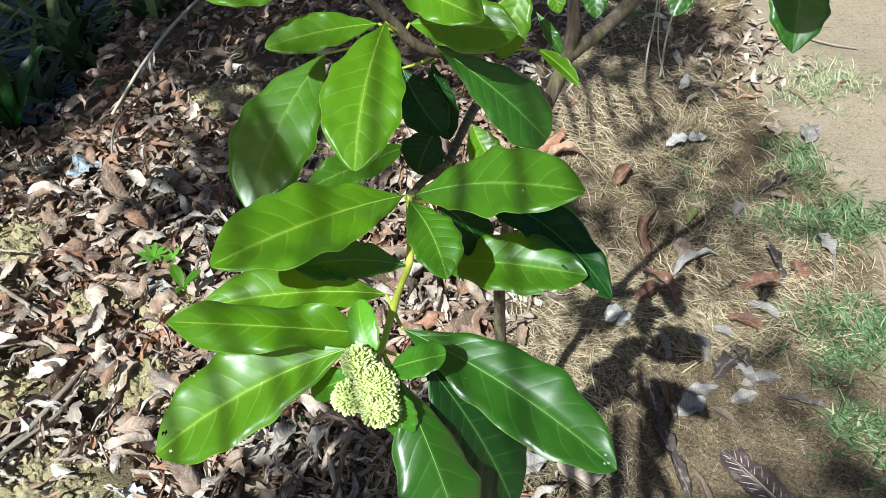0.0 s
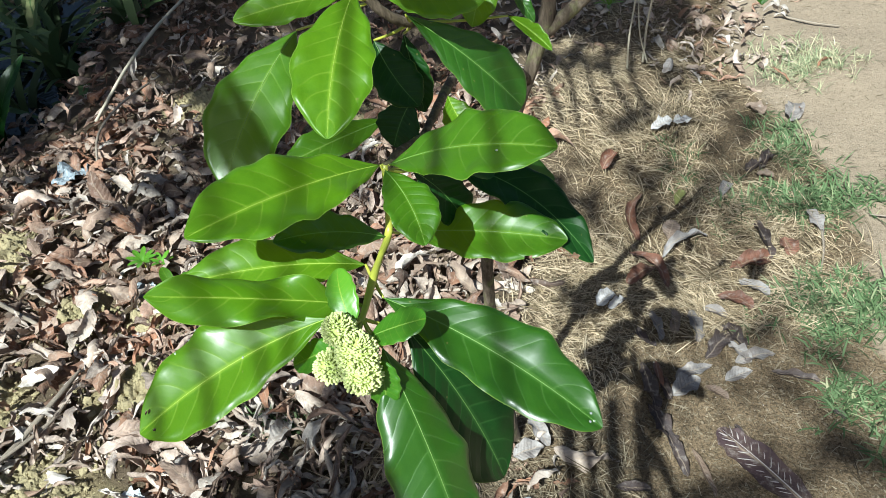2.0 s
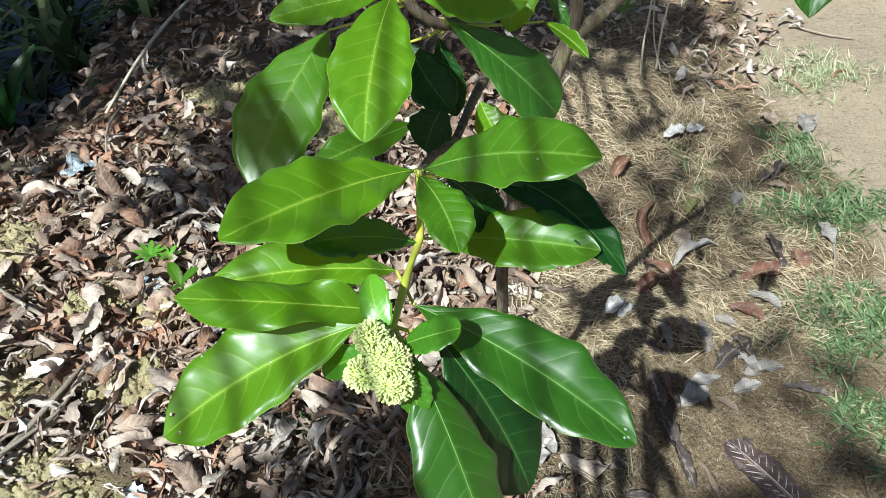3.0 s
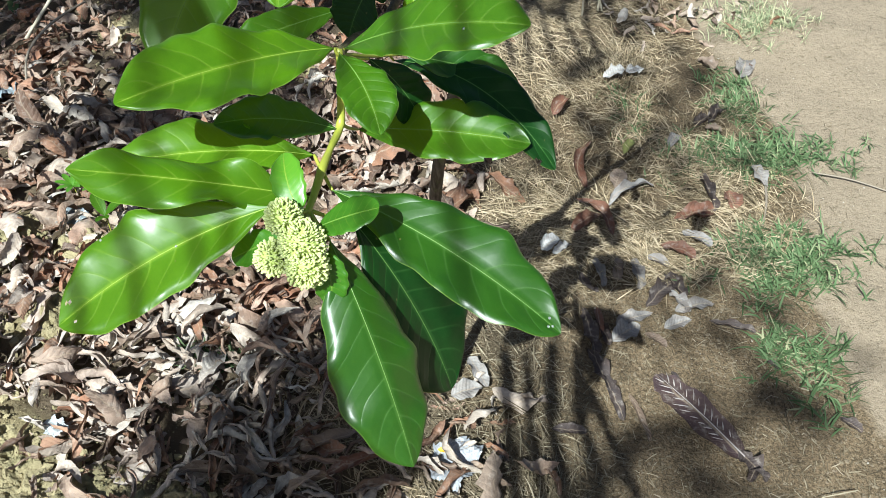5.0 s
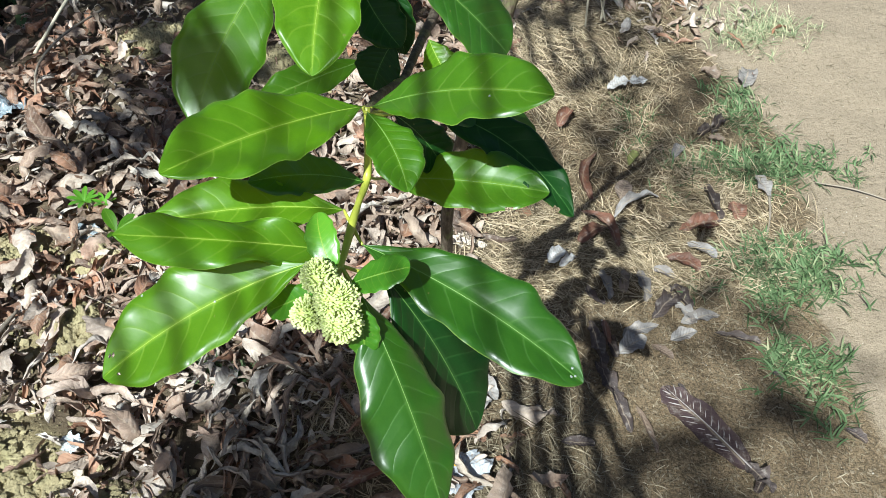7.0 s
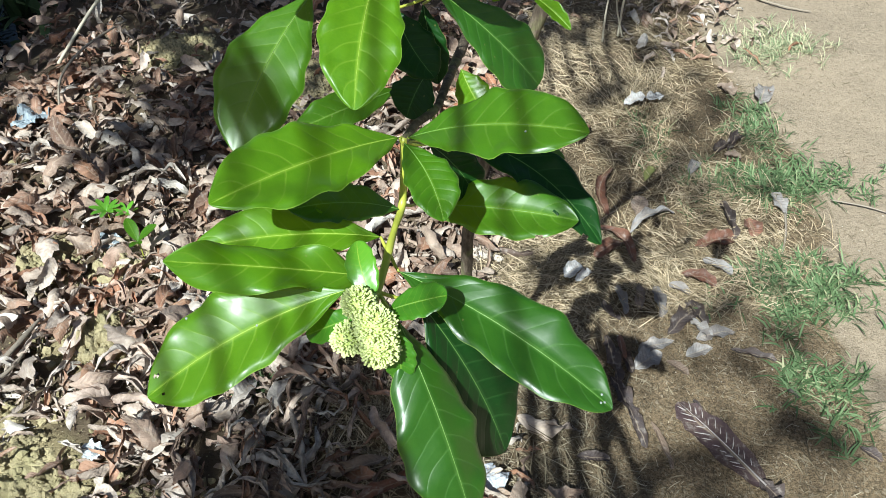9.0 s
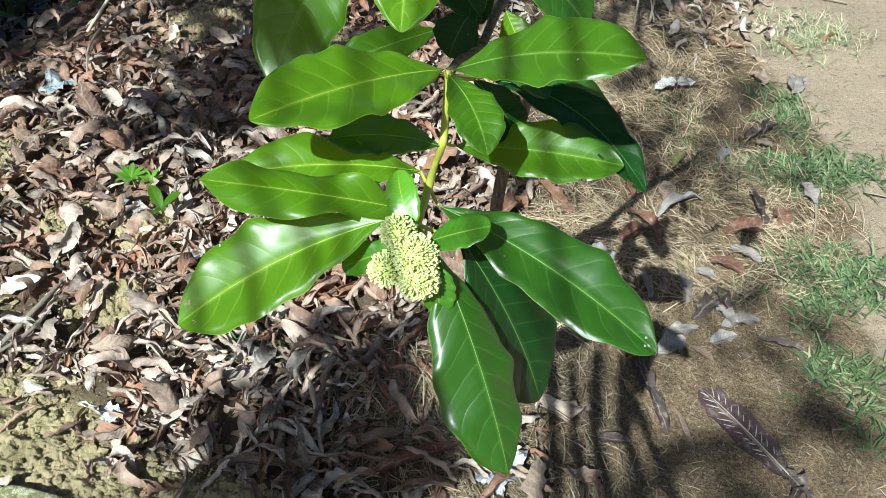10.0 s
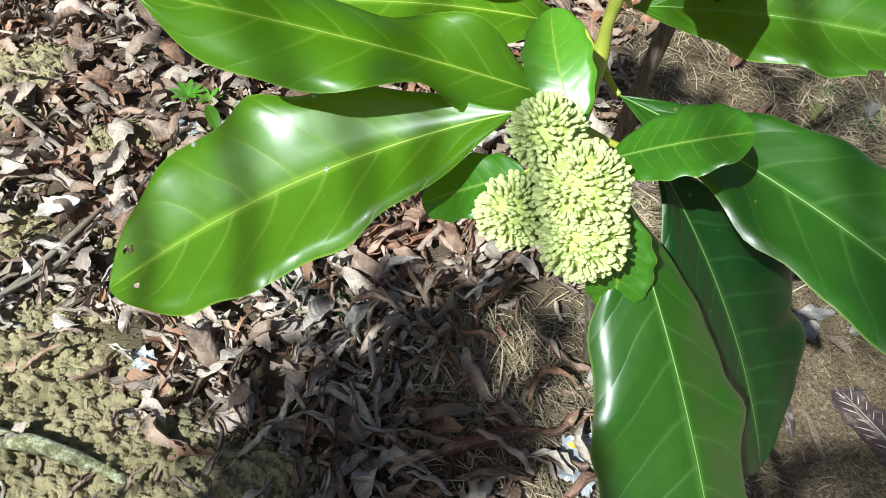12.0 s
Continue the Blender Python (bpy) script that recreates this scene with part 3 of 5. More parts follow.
leaf((0.084, 0.468, 1.067), (0.124, 0.379, 0.966), (0.46, -0.54, 0.68), 0.056, 0.00, petiole=NODE_A, material=M_LEAF_DEEP, fold=-0.28, bend=0.05, holes=[(0.66, 0.16), (0.68, 0.10), (0.86, 0.5)])
leaf((0.097, 0.490, 1.060), (0.152, 0.450, 0.942), (0.58, -0.44, 0.68), 0.070, -0.04, petiole=NODE_A, material=M_LEAF_SHADED, holes=[(0.72, 0.1)], label="green leaf with a small hole, shade in its colour")
leaf((0.069, 0.471, 1.088), (0.061, 0.503, 1.104), (-0.252, -0.512, 0.821), 0.020, -0.05, petiole=NODE_A, material=M_LEAF_YOUNG, a=0.5, b=0.5, wave=0, bend=0.10, fold=0.05)
leaf((0.079, 0.467, 1.079), (0.114, 0.460, 1.097), (-0.42, -0.10, 0.90), 0.025, 0.02, petiole=NODE_A, material=M_LEAF_SMALL, a=0.6, b=0.45, wave=0.01, fold=0.12)
leaf((0.056, 0.474, 1.066), (0.024, 0.478, 1.047), (0.05, -0.45, 0.89), 0.020, -0.01, petiole=NODE_A, material=M_LEAF_SMALL, a=0.5, b=0.5)
leaf((0.083, 0.454, 1.071), (0.084, 0.442, 1.042), (0.010, -0.923, 0.385), 0.020, -0.02, petiole=NODE_A, material=M_LEAF_SMALL, a=0.5, b=0.5)
leaf((0.029, 0.728, 1.152), (-0.033, 0.629, 1.081), (-0.06, -0.71, 0.70), 0.064, 0.08, fold=0.10, wave=0.007, petiole=NODE_U, material=M_LEAF_MID, holes=[(0.80, 0.1)], label="glossy green leaf with an insect hole")
leaf((0.085, 0.653, 1.213), (0.065, 0.546, 1.171), (0.080, -0.376, 0.923), 0.052, 0.06, petiole=NODE_U)
leaf((0.079, 0.666, 1.206), (0.005, 0.638, 1.209), (0.252, -0.588, 0.768), 0.027, 0.03, petiole=NODE_U, material=M_LEAF_LIME)
leaf((0.043, 0.663, 1.245), (-0.026, 0.628, 1.253), (0.370, -0.569, 0.734), 0.031, -0.00, petiole=(0.06, 0.64, 1.262))
leaf((0.091, 0.655, 1.239), (0.149, 0.600, 1.237), (-0.339, -0.392, 0.856), 0.032, -0.02, petiole=(0.076, 0.655, 1.23), material=M_LEAF_LIME)
leaf((0.100, 0.671, 1.202), (0.173, 0.648, 1.202), (-0.188, -0.594, 0.783), 0.040, -0.01, petiole=NODE_U, material=M_LEAF_LIME)
leaf((0.186, 0.717, 1.208), (0.163, 0.693, 1.157), (-0.198, -0.844, 0.498), 0.030, 0.04)
leaf((0.117, 0.664, 1.187), (0.194, 0.654, 1.109), (0.404, -0.766, 0.499), 0.044, -0.04, petiole=NODE_V, material=M_LEAF_DEEP, wave=0.006, a=1.2, b=0.5)
leaf((0.192, 0.720, 1.149), (0.221, 0.685, 1.135), (-0.187, -0.492, 0.850), 0.012, -0.05, petiole=NODE_V, fold=0.8)
leaf((0.090, 0.691, 1.156), (0.118, 0.665, 1.112), (0.194, -0.783, 0.591), 0.035, 0.12, petiole=NODE_V, material=M_LEAF_SHADED)
leaf((0.112, 0.702, 1.153), (0.121, 0.687, 1.092), (0.131, -0.960, 0.249), 0.025, 0.02, petiole=NODE_V, material=M_LEAF_SHADED)
leaf((0.113, 0.668, 1.116), (0.095, 0.660, 1.081), (-0.324, -0.874, 0.363), 0.036, 0.08, material=M_LEAF_SHADED)
leaf((0.140, 0.702, 1.095), (0.157, 0.672, 1.071), (0.014, -0.624, 0.782), 0.028, 0.08)
leaf((0.089, 0.693, 1.085), (0.010, 0.644, 1.085), (0.285, -0.451, 0.846), 0.030, -0.00, material=M_LEAF_MID)
leaf((0.354, 0.645, 1.240), (0.343, 0.608, 1.195), (-0.10, -0.75, 0.656), 0.037, 0.03, material=M_LEAF_DEEP, wave=0.004, b=1.0)
# Unseen leaf above the view, added to shade the leaf before it.
leaf((0.335, 0.566, 1.347), (0.297, 0.531, 1.318), (-0.2, -0.5, 0.84), 0.044, 0.03, material=M_LEAF_DEEP)
leaf((0.297, 0.680, 1.221), (0.279, 0.662, 1.198), (-0.223, -0.678, 0.701), 0.018, 0.04, material=M_LEAF_DEEP)
leaf((0.201, 0.715, 1.208), (0.207, 0.703, 1.185), (0.011, -0.885, 0.466), 0.014, -0.04)
leaf((0.243, 0.795, 1.178), (0.246, 0.768, 1.145), (-0.102, -0.764, 0.637), 0.021, -0.04, material=M_LEAF_DEEP)
leaf((0.196, 0.759, 1.159), (0.215, 0.741, 1.130), (0.084, -0.825, 0.558), 0.011, -0.03, material=M_LEAF_DEEP)

# ---- flower head ----
flower_head = on_shrub(tube("flower_head", [(0.071, 0.482, 1.074), (0.069, 0.468, 1.078), (0.068, 0.458, 1.079)], [0.0020, 0.0024, 0.0030], M_STEM, shrub, "rounded cluster of tiny lime-green flower buds"))


def floret_mesh(seed):
    """A tiny tubular bud with a split, slightly open tip."""
    rng = np.random.RandomState(seed)
    rings = [(0.0, 0.0004), (0.0026, 0.00055), (0.0041, 0.00095), (0.0050, 0.00110), (0.0057, 0.00085), (0.0060, 0.00020)]
    verts, faces, n = [], [], 6
    lean = 0.0006 * (rng.rand(2) - 0.5)
    for z, r in rings:
        for k in range(n):
            a = 2 * math.pi * k / n
            q = (z / 0.006) ** 2
            verts.append((1.25 * r * math.cos(a) + lean[0] * q, 0.8 * r * math.sin(a) + lean[1] * q, z))
    for i in range(len(rings) - 1):
        for k in range(n):
            p, q = i * n + k, i * n + (k + 1) % n
            faces.append((p, q, q + n, p + n))
    faces.append(tuple((len(rings) - 1) * n + k for k in range(n)))
    me = build("floret", verts, faces)
    me.materials.append(M_FLORET)
    return me


FLORETS = [floret_mesh(s) for s in range(5)]


def flower_cluster(centre, radius, count, seed):
    rng = np.random.RandomState(seed)
    bm = bmesh.new()
    bmesh.ops.create_icosphere(bm, subdivisions=3, radius=radius - 0.0034)
    me = bpy.data.meshes.new("core")
    for v in bm.verts:
        v.co = v.co * (1 + 0.12 * noise.noise(v.co * 300)) + Vector(centre)
    bm.to_mesh(me)
    bm.free()
    part("core", me, M_FLOWER_CORE, flower_head)
    for i in range(count):
        z = 1 - 2 * (i + 0.5) / count
        a = i * 2.39996 + rng.rand() * 0.5
        d = Vector((math.cos(a) * math.sqrt(1 - z * z), math.sin(a) * math.sqrt(1 - z * z), z))
        d = (d + 0.2 * Vector(rng.randn(3))).normalized()
        p = Vector(centre) + d * (radius - 0.0046) * (0.84 + 0.26 * rng.rand())
        ob = new("floret", FLORETS[i % 5])
        ob.parent = flower_head
        sc = 0.70 + 0.35 * rng.rand()
        ob.matrix_basis = Matrix.LocRotScale(p, d.to_track_quat("Z", "Y"), (sc * 0.70, sc * 0.70, sc * 0.84))


flower_cluster((0.0613, 0.4637, 1.0906), 0.0110, 500, 1)
flower_cluster((0.0533, 0.4546, 1.0690), 0.0110, 490, 2)
flower_cluster((0.0712, 0.4524, 1.0815), 0.0135, 740, 3)
flower_cluster((0.0725, 0.4452, 1.0700), 0.0127, 640, 4)

# ---- fallen leaves ----
def dead_variant(k):
    """One of the shapes of dry leaf: rolled, broad and crumpled, or a narrow strip."""
    rng = np.random.RandomState(100 + k)
    length = 0.070 + 0.065 * rng.rand()
    sort = k % 5
    share, curl = (0.34, 1.7 + 2.0 * rng.rand()) if sort < 2 else (0.42, 0.7 + 1.1 * rng.rand()) if sort < 4 else (0.20, 1.2 + 1.8 * rng.rand())
    v, f, uv = blade(length, length * share * (0.85 + 0.3 * rng.rand()), bend=(rng.rand() - 0.35) * 0.6, side=(rng.rand() - 0.5) * 0.34, fold=0.1, wave=0.02 + 0.07 * rng.rand(), waves=1.0 + 3.0 * rng.rand(),
                     phase=rng.rand() * 6, curl=curl * (1 if rng.rand() < 0.6 else -1), twist=(rng.rand() - 0.5) * 4.6, ns=14, nc=3, a=0.75, b=0.8, ragged=0.22, seed=k)
    for q in v:
        q[2] += 0.010 * noise.noise((q[0] * 42, q[1] * 42, k * 3.7)) + 0.004 * noise.noise((q[0] * 120, q[1] * 120, k * 2.3))
        q[0] += 0.005 * noise.noise((q[1] * 60, q[0] * 40, k * 5.1))
    return v, f, uv


VARIANTS = [dead_variant(k) for k in range(45)]


def rest(v, m, x, y, lift):
    """The height at which a turned leaf touches the ground at x, y."""
    r = np.array(m.to_3x3())
    z = (v @ r.T)[:, 2]
    low = np.percentile(z, 12)
    return ground_height(x, y) - low + lift


def litter_density(x, y):
    d = 1 - smooth01(-0.10, 0.08, x - litter_edge(y) + 0.10 * noise.noise((x * 6, y * 6, 1.0)))
    d *= 1 - 0.85 * clod_mask(x, y)
    d *= 1 - 0.7 * smooth01(-0.85, -1.15, x) * smooth01(2.25, 2.5, y)
    d *= 1 - 0.75 * math.exp(-((x - 0.03) ** 2 + (y - 1.09) ** 2) / 0.012)
    d = max(d, 0.95 * math.exp(-((x - 1.0) ** 2 / 0.035 + (y - 2.66) ** 2 / 0.06)))
    d = max(d, 0.7 * math.exp(-((x - 0.72) ** 2 / 0.08 + (y - 2.88) ** 2 / 0.05)))
    d = max(d, 0.45 * math.exp(-((x - 0.22) ** 2 / 0.01 + (y - 0.98) ** 2 / 0.02)))
    return d


def fallen_leaves():
    meshes, pale_meshes = [], []
    for material, to in ((M_DEAD, meshes), (M_DEAD_BLEACHED, pale_meshes)):
        for v, f, uv in VARIANTS:
            me = build("fallen_leaf", v, f, uv)
            me.materials.append(material)
            to.append(me)
    rng = np.random.RandomState(11)
    singles, count, bulk = 0, [0, 0], [([], [], []), ([], [], [])]

    def add(pale, v, f, uv):
        vs, fs, uvs = bulk[pale]
        fs.extend(tuple(q + count[pale] for q in face) for face in f)
        vs.append(v)
        uvs.extend(uv)
        count[pale] += len(v)

    tries = 19000
    for i in range(tries):
        x, y = rng.uniform(-1.9, 1.4), 0.55 + 3.3 * rng.rand() ** 1.25
        keep = rng.rand()
        if keep > litter_density(x, y) or (y > 2.6 and keep > 0.6):
            continue
        k = rng.randint(len(VARIANTS))
        if y < 1.35 and k % 5 in (2, 3) and rng.rand() < 0.65:
            k -= k % 5 - (4 if rng.rand() < 0.5 else 0)
        v, f, uv = VARIANTS[k]
        sc = (0.44 + 0.62 * rng.rand()) * (0.62 if y > 2.4 and x > 0.3 else 0.78 if y > 2.1 else 1.08 if y < 1.35 else 1.0)
        top = i > tries * 0.72
        m = Matrix.LocRotScale((0, 0, 0), Euler((rng.randn() * 0.42, rng.randn() * 0.6, rng.rand() * 6.283)), (sc, sc, sc))
        z = rest(v, m, x, y, (0.012 + 0.024 * rng.rand()) if top else 0.012 * rng.rand())
        m = Matrix.Translation((x, y, z)) @ m
        pale = int(y > 2.4 and x > 0.3 or noise.noise((x * 37, y * 37, 2.0)) < 0.9 * smooth01(1.75, 1.15, y) * smooth01(-0.05, -0.40, x) - 0.45)
        if top and singles < 300 and -0.95 < x < 0.75 and y < 1.75:
            ob = new("fallen_leaf", (pale_meshes if pale else meshes)[k])
            ob.matrix_basis = m
            tagged(ob, "bleached curled grey leaf lying on the leaf litter" if pale else "dry curled brown leaf lying on the leaf litter", "fallen leaf", "fallen leaves on the ground")
            singles += 1
        else:
            a = np.array(m)
            add(pale, v @ a[:3, :3].T + a[:3, 3], f, uv)
    simple = [blade(0.10, 0.038, bend=0.1, wave=0.05, curl=0.8, ns=6, nc=1, seed=q, side=0.1 * (q - 2), ragged=0.2) for q in range(5)]
    for i in range(9000):
        x, y = rng.uniform(-4.2, 0.4), rng.uniform(-1.6, 5.6)
        rim = math.hypot((x + 1.3) / 2.6, (y - 2.0) / 3.1) + 0.25 * noise.noise((x * 1.3, y * 1.3, 6.0))
        if rng.rand() > 1 - smooth01(0.65, 1.05, rim):
            continue
        if (-1.9 < x and 0.55 < y < 3.8) or rng.rand() > litter_density(x, min(y, 3.2)):
            continue
        v, f, uv = simple[i % 5]
        a = np.array(Euler((rng.randn() * 0.35, rng.randn() * 0.5, rng.rand() * 6.283)).to_matrix()) * (0.6 + 0.5 * rng.rand())
        add(0, v @ a.T + (x, y, ground_height(x, y) + 0.006), f, uv)
    for (vs, fs, uvs), material, label in zip(bulk, (M_DEAD, M_DEAD_BLEACHED), ("thick layer of dry grey and brown fallen leaves", "bleached pale grey leaves among the litter on ochre soil")):
        tagged(part("leaf_litter", build("leaf_litter", np.concatenate(vs), fs, uvs), material), label, "leaf litter", kind="stuff")


fallen_leaves()


def strips(name, spots, material, label, category, kind="stuff", group=""):
    """Many narrow blades in one mesh. spots: x, y, z, heading, length, width, rise, droop of each."""
    verts, faces = [], []
    for x, y, z, h, ln, w, rise, droop in spots:
        c, s = math.cos(h), math.sin(h)
        b0 = len(verts)
        for j, (t, ww) in enumerate(((0, 0.8), (0.35, 1.0), (0.7, 0.75), (1.0, 0.08))):
            px, pz = ln * t * math.cos(rise) * (1 + 0.0 * t), z + ln * (math.sin(rise) * t - droop * t * t)
            cx, cy = x + c * px, y + s * px
            sway = 0.05 * ln * math.sin(3.0 * t + x * 50)
            cx, cy = cx - s * sway, cy + c * sway
            verts += [(cx - s * w * ww / 2, cy + c * w * ww / 2, pz), (cx + s * w * ww / 2, cy - c * w * ww / 2, pz + w * 0.25)]
            if j:
                q = b0 + 2 * j
                faces.append((q - 2, q - 1, q + 1, q))
    return tagged(part(name, build(name, verts, faces), material), label, category, group, kind)


def thatch_density(x, y):
    inside = smooth01(-0.12, 0.06, x - litter_edge(y)) * (1 - smooth01(-0.22, 0.02, x - sand_edge(y) + 0.12 * noise.noise((x * 5, y * 5, 5.0))))
    if y < 1.35:
        inside *= 1 - 0.985 * smooth01(0.33, 0.50, x + 0.08 * noise.noise((x * 8, y * 8, 6.0)))
    inside *= (1 - 0.5 * smooth01(2.4, 2.8, y)) * (0.50 + 0.95 * noise.noise((x * 4, y * 4, 8.0)))
    return max(inside, math.exp(-((x - 0.02) ** 2 + (y - 1.09) ** 2) / 0.016))


def thatch():
    rng = np.random.RandomState(21)
    spots, muddy = [], []
    for i in range(150000):
        x, y = rng.uniform(-0.2, 1.2), 0.6 + 2.5 * rng.rand() ** 1.1
        d = thatch_density(x, y)
        if rng.rand() > d:
            continue
        sweep = 2.2 + 2.6 * noise.noise((x * 3.2, y * 3.2, 12.0))
        h = rng.rand() * 6.283 if rng.rand() < 0.55 else sweep + 0.7 * rng.randn()
        long = rng.rand() < 0.22
        ln = (0.040 + 0.065 * rng.rand()) if long else (0.010 + 0.034 * rng.rand())
        w = (0.0012 + 0.0013 * rng.rand()) if long else (0.0008 + 0.0013 * rng.rand())
        mound = math.exp(-((x - 0.55) ** 2 + (y - 2.15) ** 2) / 0.10)
        to = muddy if x > 0.14 and y < 1.28 + 0.15 * noise.noise((x * 6, y * 6, 3.0)) else spots
        to.append((x, y, ground_height(x, y) + 0.016 * rng.rand(), h, ln, w, 0.08 + (0.30 + 0.35 * mound) * rng.rand(), 0.15 + 0.3 * rng.rand()))
    strips("muddy_thatch", muddy, M_BITS, "matted brown muddy dry grass on damp soil", "dry grass")
    strips("dry_grass_thatch", spots, M_STRAW, "matted straw-coloured dry grass round the shrub's trunk", "dry grass")
    spots = []
    for i in range(9500):
        x, y = (rng.uniform(0.3, 0.95), rng.uniform(0.7, 1.6)) if i % 3 else (rng.uniform(0.3, 1.9), rng.uniform(0.6, 2.9))
        spots.append((x, y, ground_height(x, y) + 0.002, rng.rand() * 6.283, 0.005 + 0.028 * rng.rand() ** 2, 0.0010 + 0.0012 * rng.rand(), 0.03, 0.03))
    strips("straw_bits", spots, M_BITS, "short brown straw bits strewn on bare soil", "straw")


thatch()


def grass_tuft(cx, cy, rx, ry, count, material, label, seed, tall=0.046, wide=1.0):
    rng = np.random.RandomState(seed)
    spots = []
    roots = [(cx + rx * rng.randn() * 0.55, cy + ry * rng.randn() * 0.55) for _ in range(max(4, count // 9))]
    for i in range(count):
        gx, gy = roots[rng.randint(len(roots))]
        x, y = gx + rng.randn() * 0.008, gy + rng.randn() * 0.008
        ln = tall * (0.5 + rng.rand())
        spots.append((x, y, ground_height(x, y) - 0.002, rng.rand() * 6.283, ln, wide * (0.0024 + 0.0023 * rng.rand()), 0.25 + 0.9 * rng.rand(), 0.2 + 0.4 * rng.rand()))
    strips("grass_tuft", spots, material, label, "grass", "stuff", "grass tufts on the sand")


grass_tuft(1.00, 1.78, 0.20, 0.075, 1700, M_GRASS, "low blue-green grass tuft on sandy soil", 1)
grass_tuft(1.06, 2.02, 0.07, 0.12, 560, M_GRASS, "thin blue-green grass on sandy soil", 2)
grass_tuft(0.96, 1.41, 0.14, 0.09, 1500, M_GRASS, "low blue-green grass tuft on sandy soil", 3)
grass_tuft(0.90, 1.14, 0.08, 0.12, 520, M_GRASS, "thin creeping green grass on damp soil", 4)
grass_tuft(1.24, 2.42, 0.14, 0.12, 1400, M_GRASS_PALE, "sunlit pale yellow-green grass on sand", 5, wide=0.6)
grass_tuft(0.72, 1.95, 0.05, 0.10, 130, M_GRASS, "sparse green grass among dry thatch", 6)
grass_tuft(-0.30, 1.24, 0.06, 0.04, 150, M_GRASS, "small green grass tuft among dead leaves", 7)


# ---- soil clods and pebbles ----
def lumps(name, spots, material, label, category):
    """Small rough lumps in one mesh. spots: x, y, z, radius."""
    rng = np.random.RandomState(31)
    bm = bmesh.new()
    bmesh.ops.create_icosphere(bm, subdivisions=1, radius=1.0)
    unit = np.array([v.co[:] for v in bm.verts])
    tri = [tuple(v.index for v in f.verts) for f in bm.faces]
    bm.free()
    vs, fs = [], []
    for i, (x, y, z, r) in enumerate(spots):
        v = unit * (1 + 0.9 * (rng.rand(len(unit), 1) - 0.5)) * r * (0.8 + 0.4 * rng.rand(3)) * np.array((1, 1, 0.75))
        vs.append(v + (x, y, z))
        fs += [tuple(q + i * len(unit) for q in t) for t in tri]
    return tagged(part(name, build(name, np.concatenate(vs), fs, smooth=False), material), label, category, kind="stuff")


def soil_mound(cx, cy, r):
    """A patch of broken, crumbly soil that rises a little out of the litter."""
    n = int(2.6 * r / 0.0030)
    verts, faces, on = [], [], []
    for j in range(n + 1):
        for i in range(n + 1):
            x, y = cx + (i / n - 0.5) * 2.6 * r, cy + (j / n - 0.5) * 2.6 * r
            d = math.hypot(x - cx, y - cy) / r + 0.35 * noise.noise((x * 11, y * 11, 2.2))
            dome = smooth01(1.25, 0.35, d)
            h = noise.multi_fractal((x * 24, y * 24, 1.0), 0.8, 2.1, 5) * 0.009 - 0.022 * abs(noise.noise((x * 48, y * 48, 5.0))) - 0.012 * abs(noise.noise((x * 105, y * 105, 3.0))) + 0.007 * noise.cell((x * 120 + 0.7 * noise.noise((x * 90, y * 90, 0)), y * 120 + 0.7 * noise.noise((x * 90, y * 90, 4)), 0))
            verts.append((x, y, ground_height(x, y) - 0.012 + dome * (0.022 + h)))
    m = n + 1
    for j in range(n):
        for i in range(n):
            faces.append((j * m + i, j * m + i + 1, (j + 1) * m + i + 1, (j + 1) * m + i))
    tagged(part("soil_mound", build("soil_mound", verts, faces), M_CLOD), "crumbly ochre mound of broken soil", "soil", "soil mounds among dead leaves", "stuff")


def make_lumps():
    rng = np.random.RandomState(41)
    spots = []
    for cx, cy, r in CLODS:
        for i in range(int(3000 * r * r * math.pi * 4)):
            x, y = cx + rng.randn() * r * 0.65, cy + rng.randn() * r * 0.65
            q = 0.0016 + 0.011 * rng.rand() ** 4
            spots.append((x, y, ground_height(x, y) + 0.004 + 0.010 * rng.rand() * max(0.0, 1 - math.hypot(x - cx, y - cy) / r), q))
    lumps("soil_clods", spots, M_CLOD, "crumbly ochre clods of soil", "soil")
    for cx, cy, r in CLODS:
        soil_mound(cx, cy, r)
    spots = []
    for i in range(9500):
        x, y = (rng.uniform(0.45, 1.15), rng.uniform(0.7, 1.6)) if i % 3 else (rng.uniform(0.25, 1.8), rng.uniform(0.65, 2.9))
        q = 0.0007 + 0.0036 * rng.rand() ** 4
        spots.append((x, y, ground_height(x, y) - q * 0.1, q))
    lumps("soil_crumbs", spots, M_CRUMB, "small brown crumbs of soil", "soil")
    spots = []
    for i in range(420):
        x, y = rng.uniform(0.25, 2.0), rng.uniform(0.6, 3.0)
        q = 0.0009 + 0.0022 * rng.rand() ** 3
        spots.append((x, y, ground_height(x, y) + q * 0.2, q))
    lumps("pebbles", spots, M_PEBBLE, "tiny pale pebbles on the soil", "pebbles")


make_lumps()


